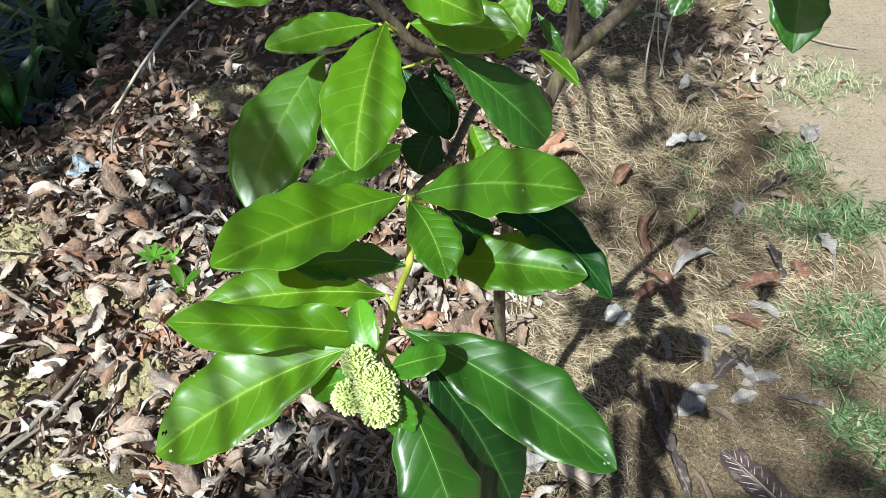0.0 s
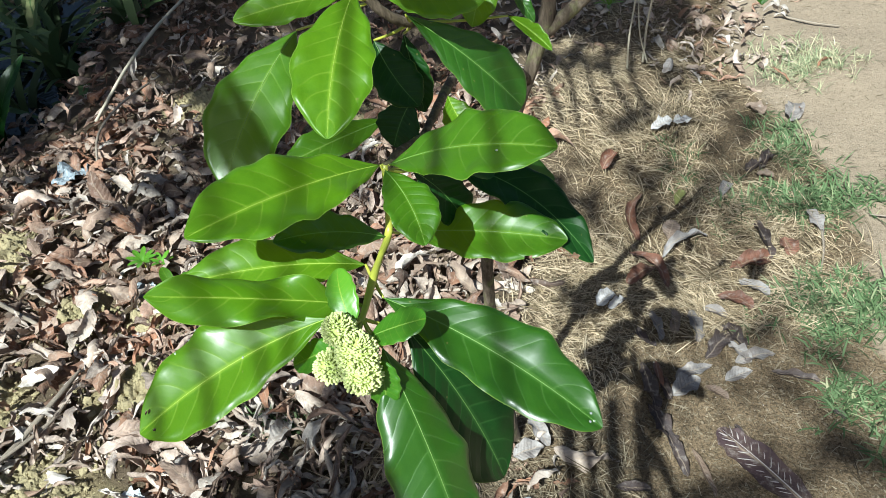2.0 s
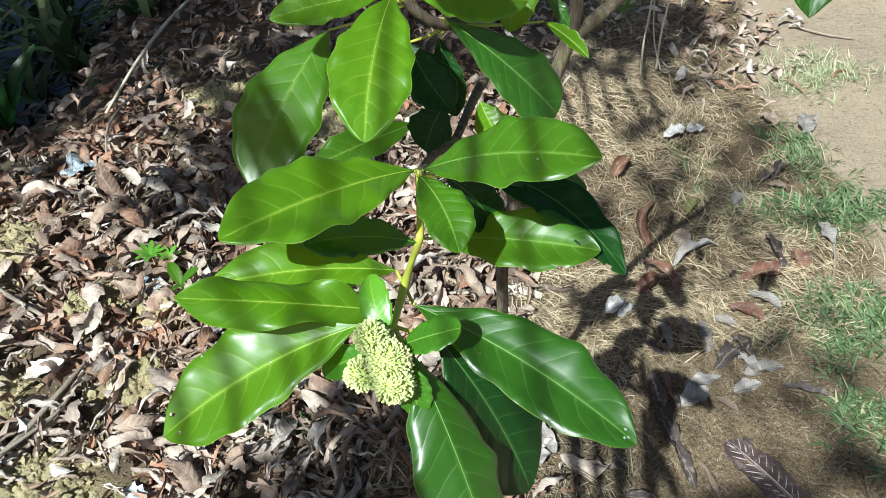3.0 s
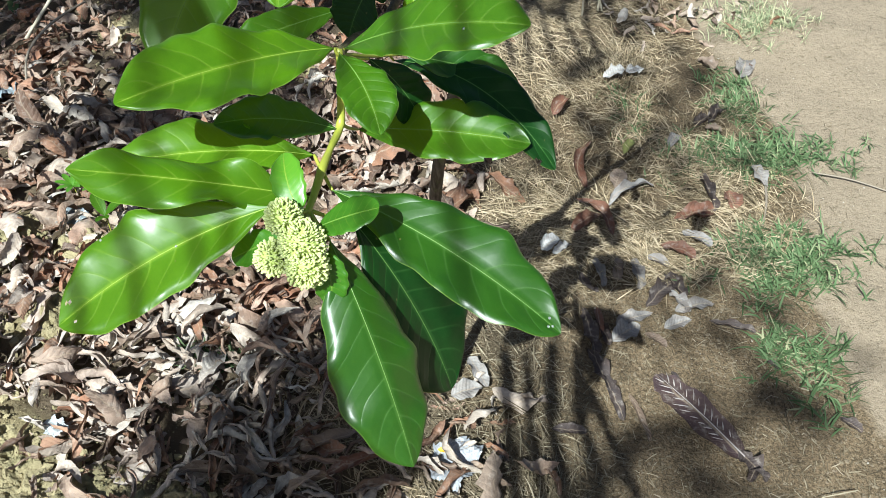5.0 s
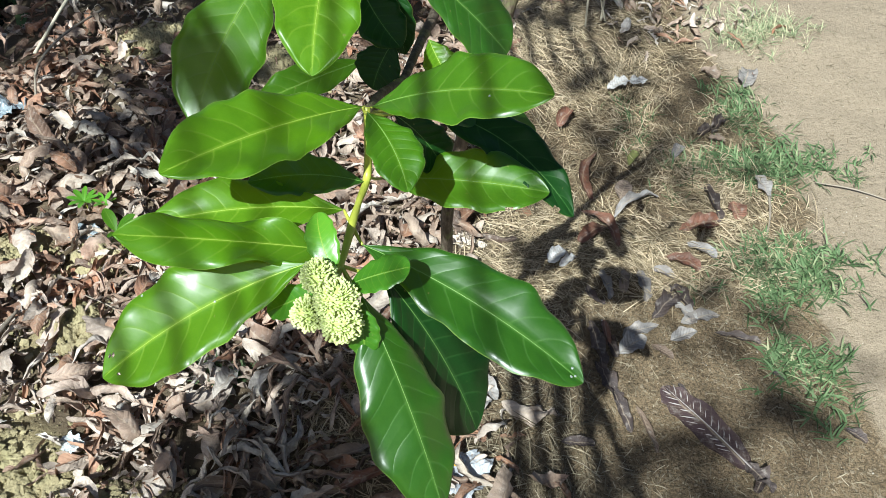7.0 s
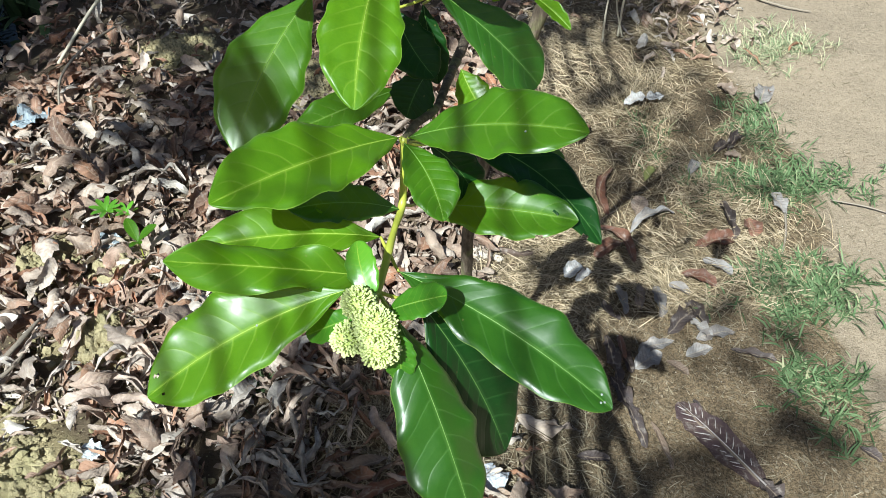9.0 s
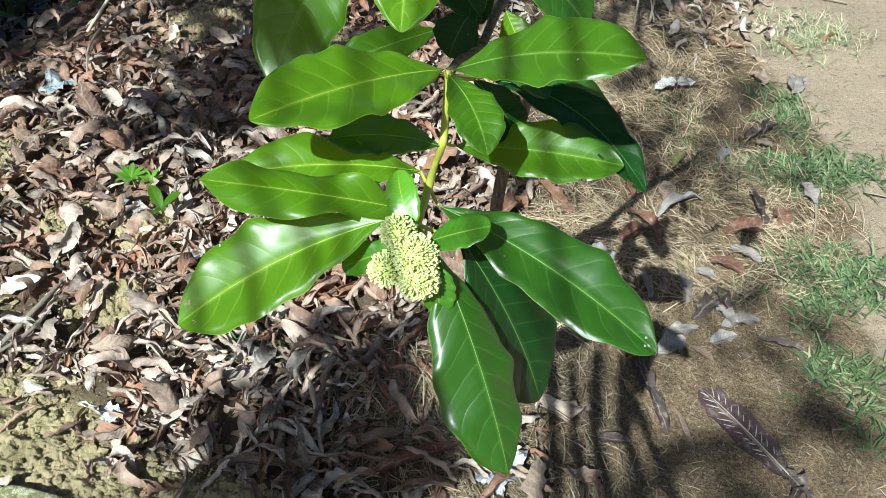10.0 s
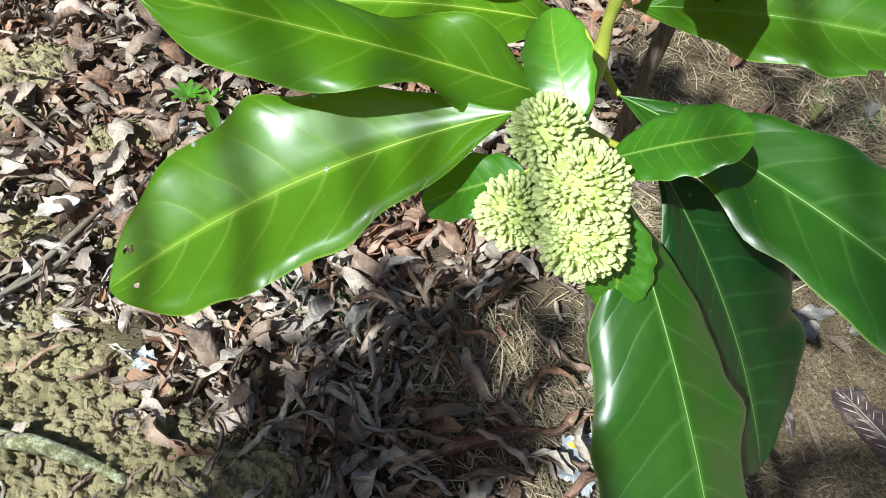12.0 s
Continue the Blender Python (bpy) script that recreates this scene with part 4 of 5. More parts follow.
# ---- single things on the ground ----
def ground_leaf(base, tip, width, material, label, lift=0.012, name="fallen_leaf", **shape):
    """A fallen leaf that lies between two spots of the ground."""
    b = (*base, ground_height(*base) + lift)
    t = (*tip, ground_height(*tip) + lift)
    length = (Vector(t) - Vector(b)).length
    args = dict(bend=0.03, fold=0.1, wave=0.025, waves=2.5, ns=18, nc=3, ragged=0.1, seed=int(abs(base[0]) * 1000))
    args.update(shape)
    v, f, uv = blade(length, width, **args)
    k = base[0] * 31 + base[1] * 17
    for q in v:
        q[2] += min(0.007, 0.12 * width) * noise.noise((q[0] * 60, q[1] * 45, k)) + 0.0025 * noise.noise((q[0] * 150, q[1] * 150, k))
        q[0] += min(0.005, 0.10 * width) * noise.noise((q[1] * 55, q[0] * 40, k * 1.7))
    ob = part(name, build(name, v, f, uv), material)
    ob.matrix_basis = leaf_pose(b, t, (0.05, -0.1, 1))
    return tagged(ob, label, "fallen leaf", "fallen leaves on the ground")


feather = ground_leaf((0.722, 0.928), (0.605, 1.128), 0.074, M_PURPLE, "large dark purple dried leaf with pale side veins", lift=0.006, ragged=0.22, wave=0.012, waves=9, a=0.6, b=0.5)
fl = (Vector((0.722, 0.928)) - Vector((0.605, 1.128))).length
vein_rng = np.random.RandomState(77)
for i in range(11):
    for sg in (-1, 1):
        s0 = 0.16 + 0.068 * i + 0.02 * vein_rng.rand()
        w = 0.033 * math.sin(math.pi * min(1, s0 + 0.06)) ** 0.6
        a, b, r = 0.10 + 0.3 * vein_rng.rand(), 0.55 + 0.4 * vein_rng.rand(), 0.0008 + 0.0011 * vein_rng.rand()
        v, f = tube_data([(sg * w * a, (s0 + 0.08 * a) * fl, 0.012), (sg * w * 0.5 * (a + b), (s0 + 0.05 * (a + b)) * fl, 0.0135), (sg * w * b, (s0 + 0.115 * b) * fl, 0.013)], [r * 0.5, r, r * 0.25], 5, 3, 0.5, i * 2 + sg + 3)
        part("vein", build("vein", v, f), M_VEIN, feather)
v, f = tube_data([(0, 0, 0.010), (0, 0.5 * fl, 0.014), (0, 0.95 * fl, 0.008)], [0.0015, 0.0010, 0.0004], 6, 5)
part("midrib", build("midrib", v, f), M_VEIN, feather, "pale midrib")

for base, tip, width, material, label, shape in [
    ((0.716, 0.945), (0.748, 0.878), 0.040, M_DEAD_DARK, "crumpled dark leaf stalk end on damp soil", dict(lift=0.010, wave=0.14, twist=2.0, ragged=0.5, curl=1.2)),
    ((0.742, 0.915), (0.715, 0.880), 0.026, M_DEAD_DARK, "crumpled dark leaf scrap on damp soil", dict(lift=0.010, wave=0.14, curl=1.5, ragged=0.5)),
    ((0.521, 1.913), (0.567, 1.968), 0.060, M_DEAD_RED, "shiny red-brown curled dead leaf on dry grass", dict(lift=0.03, curl=1.9)),
    ((0.612, 1.830), (0.566, 1.672), 0.040, M_DEAD_RED, "long red-brown curled dead leaf on dry grass", dict(lift=0.018, curl=1.6, side=0.18, twist=0.8)),
    ((0.529, 1.633), (0.598, 1.508), 0.042, M_DEAD_RED, "long red-brown curled dead leaf on dry grass", dict(lift=0.02, curl=1.5, bend=0.10, side=-0.12)),
    ((0.584, 1.576), (0.505, 1.530), 0.045, M_DEAD_RED, "red-brown folded dead leaf on dry grass", dict(lift=0.018, curl=1.3, bend=0.12, twist=0.9)),
    ((0.680, 1.786), (0.715, 1.834), 0.030, M_STEM_NODE, "yellow-green fallen leaf on dry grass", dict(lift=0.02, curl=1.1)),
    ((0.636, 1.672), (0.666, 1.735), 0.042, M_DEAD_BROWN, "brown flat dead leaf on dry grass", dict(lift=0.02, wave=0.06, ragged=0.2)),
    ((0.607, 1.605), (0.733, 1.678), 0.034, M_DEAD_PALE, "long pale grey curled dead leaf on dry grass", dict(lift=0.022, curl=1.5, wave=0.06, twist=0.8, side=-0.16)),
    ((0.678, 2.050), (0.750, 2.100), 0.042, M_DEAD_WHITE, "white-grey weathered leaf on dry grass", dict(lift=0.03, wave=0.09, curl=0.9, ragged=0.35)),
    ((0.745, 2.085), (0.806, 2.120), 0.036, M_DEAD_WHITE, "white-grey weathered leaf on dry grass", dict(lift=0.03, wave=0.09, ragged=0.35, twist=0.8)),
    ((0.900, 1.919), (0.953, 1.945), 0.050, M_DEAD_DARK, "dark curled dead leaf among sparse grass", dict(lift=0.014, curl=1.8, wave=0.08, twist=0.9, ragged=0.3)),
    ((0.940, 1.915), (0.994, 1.995), 0.045, M_DEAD_DARK, "dark crumpled dead leaf among sparse grass", dict(lift=0.014, curl=1.4, wave=0.1, twist=-1.2, ragged=0.3)),
    ((0.925, 1.900), (0.965, 1.880), 0.035, M_DEAD_BROWN, "brown curled dead leaf among sparse grass", dict(lift=0.016, curl=1.6, wave=0.08)),
    ((0.807, 1.813), (0.840, 1.864), 0.038, M_DEAD_PALE, "small grey dead leaf in dry grass", dict(lift=0.018, curl=1.3, ragged=0.3)),
    ((0.867, 1.722), (0.858, 1.580), 0.042, M_DEAD_DARK, "long dark brown curled dead leaf on soil", dict(lift=0.014, curl=1.9, wave=0.06, twist=0.8)),
    ((0.753, 1.556), (0.860, 1.585), 0.060, M_DEAD_RED, "red-brown folded dead leaf on soil", dict(lift=0.014, curl=1.3, wave=0.08, twist=-0.8, ragged=0.25)),
    ((0.912, 1.645), (0.905, 1.580), 0.055, M_DEAD_RED, "red-brown folded dead leaf on soil", dict(lift=0.016, curl=1.1, wave=0.08, ragged=0.25)),
    ((1.002, 1.738), (1.007, 1.650), 0.046, M_DEAD_PALE, "pale dried leaf on a thin dark stalk", dict(lift=0.016, curl=1.2, wave=0.08, b=1.1)),
    ((1.000, 2.225), (1.035, 2.172), 0.050, M_DEAD_BROWN, "grey-brown crumpled dead leaf on sandy soil", dict(lift=0.012, curl=1.2, wave=0.1, ragged=0.3)),
    ((1.092, 2.120), (1.140, 2.215), 0.060, M_DEAD_PALE, "pale grey dead leaf lying in thin grass", dict(lift=0.014, wave=0.09, twist=0.7, ragged=0.25, curl=0.8)),
    ((0.760, 1.513), (0.812, 1.455), 0.040, M_DEAD_PALE, "pale tan dead leaf on soil", dict(lift=0.014, curl=1.2, twist=0.5)),
    ((0.427, 1.470), (0.470, 1.505), 0.045, M_DEAD_WHITE, "white-grey crumpled leaf scrap", dict(lift=0.02, wave=0.12, curl=1.4, ragged=0.5)),
    ((0.450, 1.460), (0.495, 1.480), 0.035, M_DEAD_WHITE, "white-grey crumpled leaf scrap", dict(lift=0.02, wave=0.12, curl=1.6, ragged=0.5, twist=1.2)),
    ((0.543, 1.445), (0.546, 1.358), 0.034, M_DEAD_PALE, "grey twisted dead leaf on damp soil", dict(lift=0.014, curl=1.8, twist=1.3, wave=0.06)),
    ((0.505, 1.405), (0.530, 1.340), 0.030, M_DEAD_DARK, "dark twisted dead leaf on damp soil", dict(lift=0.014, curl=2.0, side=0.15, twist=1.6, wave=0.08)),
    ((0.629, 1.436), (0.624, 1.340), 0.040, M_DEAD_PALE, "pale tan dead leaf on damp soil", dict(lift=0.014, curl=1.4, twist=0.8, wave=0.06)),
    ((0.595, 1.440), (0.580, 1.370), 0.034, M_DEAD_BROWN, "grey-brown curled dead leaf on damp soil", dict(lift=0.014, curl=1.7, twist=-0.9)),
    ((0.699, 1.470), (0.764, 1.418), 0.045, M_DEAD_RED, "orange-brown dead leaf on damp soil", dict(lift=0.016, bend=0.12, curl=1.1, wave=0.06)),
    ((0.660, 1.440), (0.700, 1.400), 0.036, M_DEAD_PALE, "pale tan dead leaf on damp soil", dict(lift=0.014, curl=1.5, twist=1.0)),
    ((0.626, 1.297), (0.715, 1.372), 0.050, M_DEAD_DARK, "dark purple-brown wet dead leaf on soil", dict(lift=0.012, curl=1.2, wave=0.1, ragged=0.4, twist=0.6)),
    ((0.685, 1.385), (0.715, 1.310), 0.040, M_DEAD_DARK, "dark crumpled wet dead leaf on soil", dict(lift=0.012, curl=1.6, wave=0.1, ragged=0.35)),
    ((0.682, 1.279), (0.770, 1.288), 0.036, M_DEAD_PALE, "pale grey narrow dead leaf on damp soil", dict(lift=0.012, curl=1.1, b=1.1, wave=0.06, bend=0.1)),
    ((0.651, 1.240), (0.712, 1.254), 0.032, M_DEAD_PALE, "pale grey narrow dead leaf on damp soil", dict(lift=0.010, fold=0.5, b=1.1, wave=0.05)),
    ((0.681, 1.330), (0.714, 1.272), 0.034, M_DEAD_PALE, "grey crumpled dead leaf on damp soil", dict(lift=0.014, curl=1.4, wave=0.1, ragged=0.3)),
    ((0.551, 1.258), (0.636, 1.278), 0.036, M_DEAD_PALE, "pale grey narrow dead leaf on damp soil", dict(lift=0.012, curl=1.0, b=1.1, wave=0.06)),
    ((0.534, 1.215), (0.602, 1.250), 0.048, M_DEAD_PALE, "pale grey triangular dead leaf on damp soil", dict(lift=0.012, bend=0.1, fold=0.4, wave=0.05, b=1.0)),
    ((0.608, 1.232), (0.646, 1.194), 0.024, M_DEAD_BROWN, "thin grey-brown dead leaf on damp soil", dict(lift=0.010, curl=1.2)),
    ((0.494, 1.310), (0.495, 1.180), 0.040, M_DEAD_DARK, "long dark wet dead leaf on damp soil", dict(lift=0.010, curl=1.4, twist=1.6, wave=0.09, ragged=0.4)),
    ((0.512, 1.275), (0.531, 1.205), 0.036, M_DEAD_DARK, "crumpled dark wet dead leaf on damp soil", dict(lift=0.014, curl=1.8, twist=-1.0, wave=0.1, ragged=0.4)),
    ((0.520, 1.300), (0.515, 1.235), 0.026, M_DEAD_RED, "narrow red-brown dead leaf on damp soil", dict(lift=0.016, curl=1.8, twist=1.0)),
    ((0.486, 1.205), (0.510, 1.090), 0.040, M_DEAD_DARK, "long dark wet dead leaf on damp soil", dict(lift=0.009, curl=1.2, twist=1.4, wave=0.08, ragged=0.4)),
    ((0.499, 1.150), (0.522, 1.030), 0.030, M_DEAD_DARK, "long dark wet dead leaf on damp soil", dict(lift=0.008, curl=1.4, twist=-0.9, wave=0.06, ragged=0.3)),
    ((0.745, 1.246), (0.834, 1.208), 0.028, M_DEAD_DARK, "thin dark curled dead leaf on damp soil", dict(lift=0.010, curl=1.6, wave=0.05)),
    ((0.544, 1.088), (0.560, 0.978), 0.018, M_DEAD_BROWN, "thin grey dead leaf on damp soil", dict(lift=0.008, curl=1.4, twist=0.9)),
    ((0.377, 1.008), (0.442, 1.000), 0.028, M_DEAD_DARK, "dark grey curled dead leaf on dry grass", dict(lift=0.020, curl=1.2)),
    ((0.238, 1.190), (0.268, 1.112), 0.036, M_DEAD_PALE, "pale grey folded dead leaf near the trunk", dict(lift=0.022, curl=1.1, wave=0.08, b=1.0)),
    ((0.195, 1.097), (0.258, 1.118), 0.044, M_DEAD_PALE, "pale grey folded dead leaf near the trunk", dict(lift=0.022, fold=0.5, wave=0.08, b=1.0)),
    ((0.640, 1.135), (0.648, 1.105), 0.016, M_DEAD_DARK, "small dark leaf scrap on damp soil", dict(lift=0.006, curl=1.2)),
    ((0.835, 1.140), (0.850, 1.115), 0.018, M_DEAD_DARK, "small dark leaf scrap on damp soil", dict(lift=0.006, curl=1.2)),
    ((0.930, 1.000), (0.960, 0.965), 0.026, M_DEAD_DARK, "small dark leaf scrap on damp soil", dict(lift=0.006, curl=1.2, ragged=0.5)),
]:
    ground_leaf(base, tip, width, material, label, **shape)
ground_leaf((0.13, 0.985), (-0.04, 0.935), 0.05, M_DEAD_RED, "large long red-brown rolled dead leaf", lift=0.030, curl=2.2, wave=0.04, twist=0.6)
ground_leaf((0.02, 1.005), (-0.09, 0.99), 0.045, M_DEAD_BROWN, "large grey-brown curled dead leaf", lift=0.030, curl=1.9, twist=0.9)
ground_leaf((-0.12, 0.86), (-0.32, 0.96), 0.042, M_DEAD_BROWN, "very long brown curled dead leaf", lift=0.030, curl=1.9, side=0.18, twist=1.0, wave=0.04)


def scrap(name, x, y, r, material, label, seed, flat=0.3):
    """A crumpled piece of thin plastic."""
    rng = np.random.RandomState(seed)
    n = 22
    verts, faces = [], []
    for j in range(n):
        for i in range(n):
            px, py = (i / (n - 1) - 0.5) * 2 * r, (j / (n - 1) - 0.5) * 2 * r * 0.8
            px, py = px * (1 - 0.25 * abs(py / r)), py * (1 - 0.25 * abs(px / r))
            px, py = px + rng.randn() * r * 0.03, py + rng.randn() * r * 0.03
            px, py = px * (1 + 0.35 * noise.noise((py / r * 3, seed, 1.0))), py * (1 + 0.35 * noise.noise((px / r * 3, seed, 5.0)))
            z = flat * r * (0.5 + noise.noise((px / r * 1.7 + seed, py / r * 1.7, seed * 1.3)) + 0.35 * abs(noise.noise((px / r * 5, py / r * 5, seed))))
            verts.append((px, py, z))
    for j in range(n - 1):
        for i in range(n - 1):
            a = j * n + i
            faces.append((a, a + 1, a + n + 1, a + n))
    ob = part(name, build(name, verts, faces, smooth=False), material)
    ob.matrix_basis = pose(x, y, ground_height(x, y) + 0.018, 0, 0, seed * 47)
    return tagged(ob, label, "litter")


scrap("plastic_scrap", -0.98, 2.20, 0.062, M_PLASTIC, "crumpled blue-grey plastic scrap among dead leaves", 1, 0.7)
scrap("plastic_scrap", -0.47, 1.145, 0.034, M_FOIL, "torn white plastic film on dead leaves", 2)
scrap("plastic_scrap", -0.55, 1.075, 0.024, M_FOIL, "torn white plastic film on dead leaves", 3)
scrap("plastic_scrap", -0.66, 1.68, 0.035, M_PLASTIC, "crumpled blue-grey plastic scrap among dead leaves", 4)
scrap("plastic_scrap", 0.19, 0.945, 0.055, M_FILM, "smoky grey plastic film on dry grass", 5, 0.35)
ground_leaf((0.160, 0.962), (0.184, 0.957), 0.012, M_YELLOW, "small bright yellow petal on plastic film", lift=0.040, name="yellow_petal")


def ground_tube(name, pts, radii, material, label, category, seed=0, sides=7):
    p = [(x, y, ground_height(x, y) + z) for x, y, z in pts]
    return tagged(tube(name, p, radii, material, None, "", sides, 9, 0.32, seed), label, category)


ground_tube("twig", [(-0.79, 3.25, 0.08), (-0.86, 2.95, 0.09), (-0.91, 2.70, 0.085), (-0.96, 2.45, 0.05)], [0.005, 0.006, 0.006, 0.005], M_DRY_STEM, "thin pale dead twig leaning over leaf litter", "twig", 1)
ground_tube("twig", [(-0.80, 2.68, 0.06), (-0.88, 2.50, 0.075), (-0.925, 2.36, 0.065), (-0.90, 2.21, 0.045)], [0.0035, 0.004, 0.004, 0.003], M_TWIG, "curved grey dead twig on leaf litter", "twig", 2)
ground_tube("twig", [(-0.90, 1.09, 0.045), (-0.82, 1.22, 0.05), (-0.76, 1.34, 0.052), (-0.74, 1.42, 0.04)], [0.007, 0.0065, 0.006, 0.004], M_TWIG, "grey dead twig on leaf litter", "twig", 3)
ground_tube("twig", [(-0.87, 1.15, 0.05), (-0.76, 1.27, 0.05), (-0.74, 1.37, 0.04)], [0.004, 0.004, 0.003], M_TWIG, "thin grey dead twig on leaf litter", "twig", 4)
ground_tube("twig", [(-1.08, 1.71, 0.05), (-0.98, 1.64, 0.052), (-0.88, 1.57, 0.045)], [0.006, 0.006, 0.005], M_TWIG, "pale grey stick on leaf litter", "twig", 5)
ground_tube("stick", [(-0.90, 0.93, 0.02), (-0.75, 0.915, 0.024), (-0.63, 0.895, 0.026), (-0.51, 0.862, 0.018)], [0.017, 0.016, 0.014, 0.008], M_STICK, "thick lichen-green weathered stick on soil", "stick", 6, 10)
ground_tube("dry_stem", [(0.70, 2.45, 0.02), (0.705, 2.47, 0.12), (0.725, 2.50, 0.25), (0.735, 2.55, 0.42)], [0.0036, 0.0032, 0.0026, 0.0016], M_DRY_STEM, "thin upright pale stem in dry grass", "stem", 7)
ground_tube("dry_stem", [(0.76, 2.50, 0.02), (0.77, 2.52, 0.14), (0.795, 2.53, 0.30), (0.83, 2.58, 0.50)], [0.0042, 0.0036, 0.0028, 0.0016], M_DRY_STEM, "thin upright pale stem in dry grass", "stem", 8)
ground_tube("dry_stem", [(0.772, 2.495, 0.02), (0.745, 2.51, 0.13), (0.740, 2.53, 0.28)], [0.0030, 0.0026, 0.0014], M_DRY_STEM, "thin leaning pale stem in dry grass", "stem", 13)


ground_tube("twig", [(1.14, 1.70, 0.012), (1.22, 1.66, 0.012), (1.31, 1.60, 0.008)], [0.002, 0.002, 0.0015], M_TWIG, "thin dry twig on sand", "twig", 9)
ground_tube("twig", [(1.005, 1.655, 0.02), (0.985, 1.59, 0.014), (0.953, 1.52, 0.01)], [0.003, 0.0026, 0.0018], M_TWIG, "thin dark stalk on soil", "twig", 10)
ground_tube("twig", [(1.28, 2.72, 0.01), (1.36, 2.66, 0.012), (1.43, 2.63, 0.01)], [0.0035, 0.003, 0.002], M_TWIG, "short grey twig on sand", "twig", 11)
ground_tube("twig", [(-0.46, 1.30, 0.045), (-0.52, 1.40, 0.04), (-0.60, 1.45, 0.035)], [0.0025, 0.002, 0.0015], M_TWIG, "thin pale twig on leaf litter", "twig", 12)


def small_plant(name, x, y, height, blades, label, material, seed, rise=0.7):
    rng = np.random.RandomState(seed)
    th = empty(name, label, "plant")
    th.location = (x, y, ground_height(x, y))
    v, f = tube_data([(0, 0, -0.005), (0.002, 0, height * 0.5), (0, 0.002, height)], [0.0016, 0.0014, 0.001], 6, 3)
    part("stem", build("stem", v, f), M_STEM, th)
    for heading, ln, w in blades:
        v, f, uv = blade(ln, w, bend=0.06, fold=0.2, wave=0.01, ns=10, nc=2)
        ob = part("leaf", build("leaf", v, f, uv), material, th)
        r = rise * (0.7 + 0.6 * rng.rand())
        tip = (ln * math.cos(r) * math.cos(heading), ln * math.cos(r) * math.sin(heading), height + ln * math.sin(r))
        ob.matrix_basis = leaf_pose((0, 0, height), tip, (0, 0, 1))


small_plant("seedling", -0.560, 1.625, 0.060, [(2.1, 0.066, 0.029), (0.35, 0.062, 0.030), (4.4, 0.034, 0.016), (5.3, 0.03, 0.014)], "small two-leaved green seedling among dead leaves", M_LEAF_MID, 1, 0.5)
small_plant("weed", -0.665, 1.755, 0.050, [(a * 0.785, 0.042, 0.014) for a in range(8)], "tiny bright green weed among dead leaves", M_LEAF_YOUNG, 2, 0.4)
small_plant("weed", -0.615, 1.745, 0.050, [(a * 1.05, 0.036, 0.012) for a in range(6)], "tiny bright green weed among dead leaves", M_LEAF_YOUNG, 3, 0.4)
small_plant("weed", 0.72, 2.85, 0.05, [(a * 0.9, 0.07, 0.014) for a in range(7)], "small green weed beside the thin stems", M_LEAF, 4, 0.35)


def strap_plant(x, y, count, size, label, seed):
    """A clump of dark strap leaves."""
    rng = np.random.RandomState(seed)
    th = empty("strap_plant", label, "plant", "dark strap-leaved plants")
    z0 = ground_height(x, y)
    th.location = (x, y, z0)
    for i in range(count):
        ln = size * (0.6 + 0.6 * rng.rand())
        v, f, uv = blade(ln, 0.020 + 0.034 * rng.rand(), bend=0.10 + 0.12 * rng.rand(), side=(rng.rand() - 0.5) * 0.15, fold=0.35, wave=0.004, ns=12, nc=1, a=0.35, b=0.55)
        ob = part("leaf", build("leaf", v, f, uv), M_STRAP, th)
        h, r = rng.rand() * 6.283, 0.25 + 0.9 * rng.rand()
        b0 = Vector((rng.randn() * 0.03, rng.randn() * 0.03, -0.01))
        ob.matrix_basis = leaf_pose(b0, b0 + ln * Vector((math.cos(r) * math.cos(h), math.cos(r) * math.sin(h), math.sin(r))), (0, 0, 1))


for i, (x, y, c, sz) in enumerate([(-1.62, 2.75, 12, 0.5), (-1.75, 3.05, 14, 0.55), (-1.34, 3.12, 13, 0.45), (-1.10, 3.36, 13, 0.42), (-1.55, 3.45, 16, 0.55), (-0.82, 3.52, 13, 0.36), (-1.2, 3.7, 16, 0.5), (-1.9, 2.6, 12, 0.55),
                                   (-1.45, 2.28, 8, 0.36), (-1.02, 3.20, 12, 0.30), (-1.4, 3.32, 14, 0.5), (-0.58, 3.7, 14, 0.4), (-1.22, 2.98, 14, 0.32), (-1.36, 2.82, 9, 0.36), (-0.80, 3.42, 10, 0.28)]):
    strap_plant(x, y, c, sz, "dark green strap-leaved plant in deep shade", 60 + i)


def broad_plant(x, y, blades, seed):
    rng = np.random.RandomState(seed)
    th = empty("broad_leaved_plant", "dark broad-leaved plant standing in deep shade", "plant")
    th.location = (x, y, ground_height(x, y))
    for heading, ln, w, rise in blades:
        v, f, uv = blade(ln, w, bend=0.12, fold=0.25, wave=0.008, ns=16, nc=2, a=0.6, b=0.7)
        # The deep shade here is put into the leaf colour.
        ob = part("leaf", build("leaf", v, f, uv), M_LEAF_SHADED, th)
        ob.matrix_basis = leaf_pose((0.01 * rng.randn(), 0.01 * rng.randn(), -0.01), (ln * math.cos(rise) * math.cos(heading), ln * math.cos(rise) * math.sin(heading), ln * math.sin(rise)), (0, -0.5, 1))


broad_plant(-1.33, 2.52, [(1.7, 0.42, 0.085, 1.15), (0.7, 0.34, 0.07, 0.95), (2.7, 0.40, 0.08, 1.0), (3.6, 0.33, 0.06, 0.7)], 1)
broad_plant(-1.50, 2.42, [(1.2, 0.40, 0.08, 1.2), (2.2, 0.45, 0.09, 1.05), (3.3, 0.36, 0.07, 0.8)], 2)


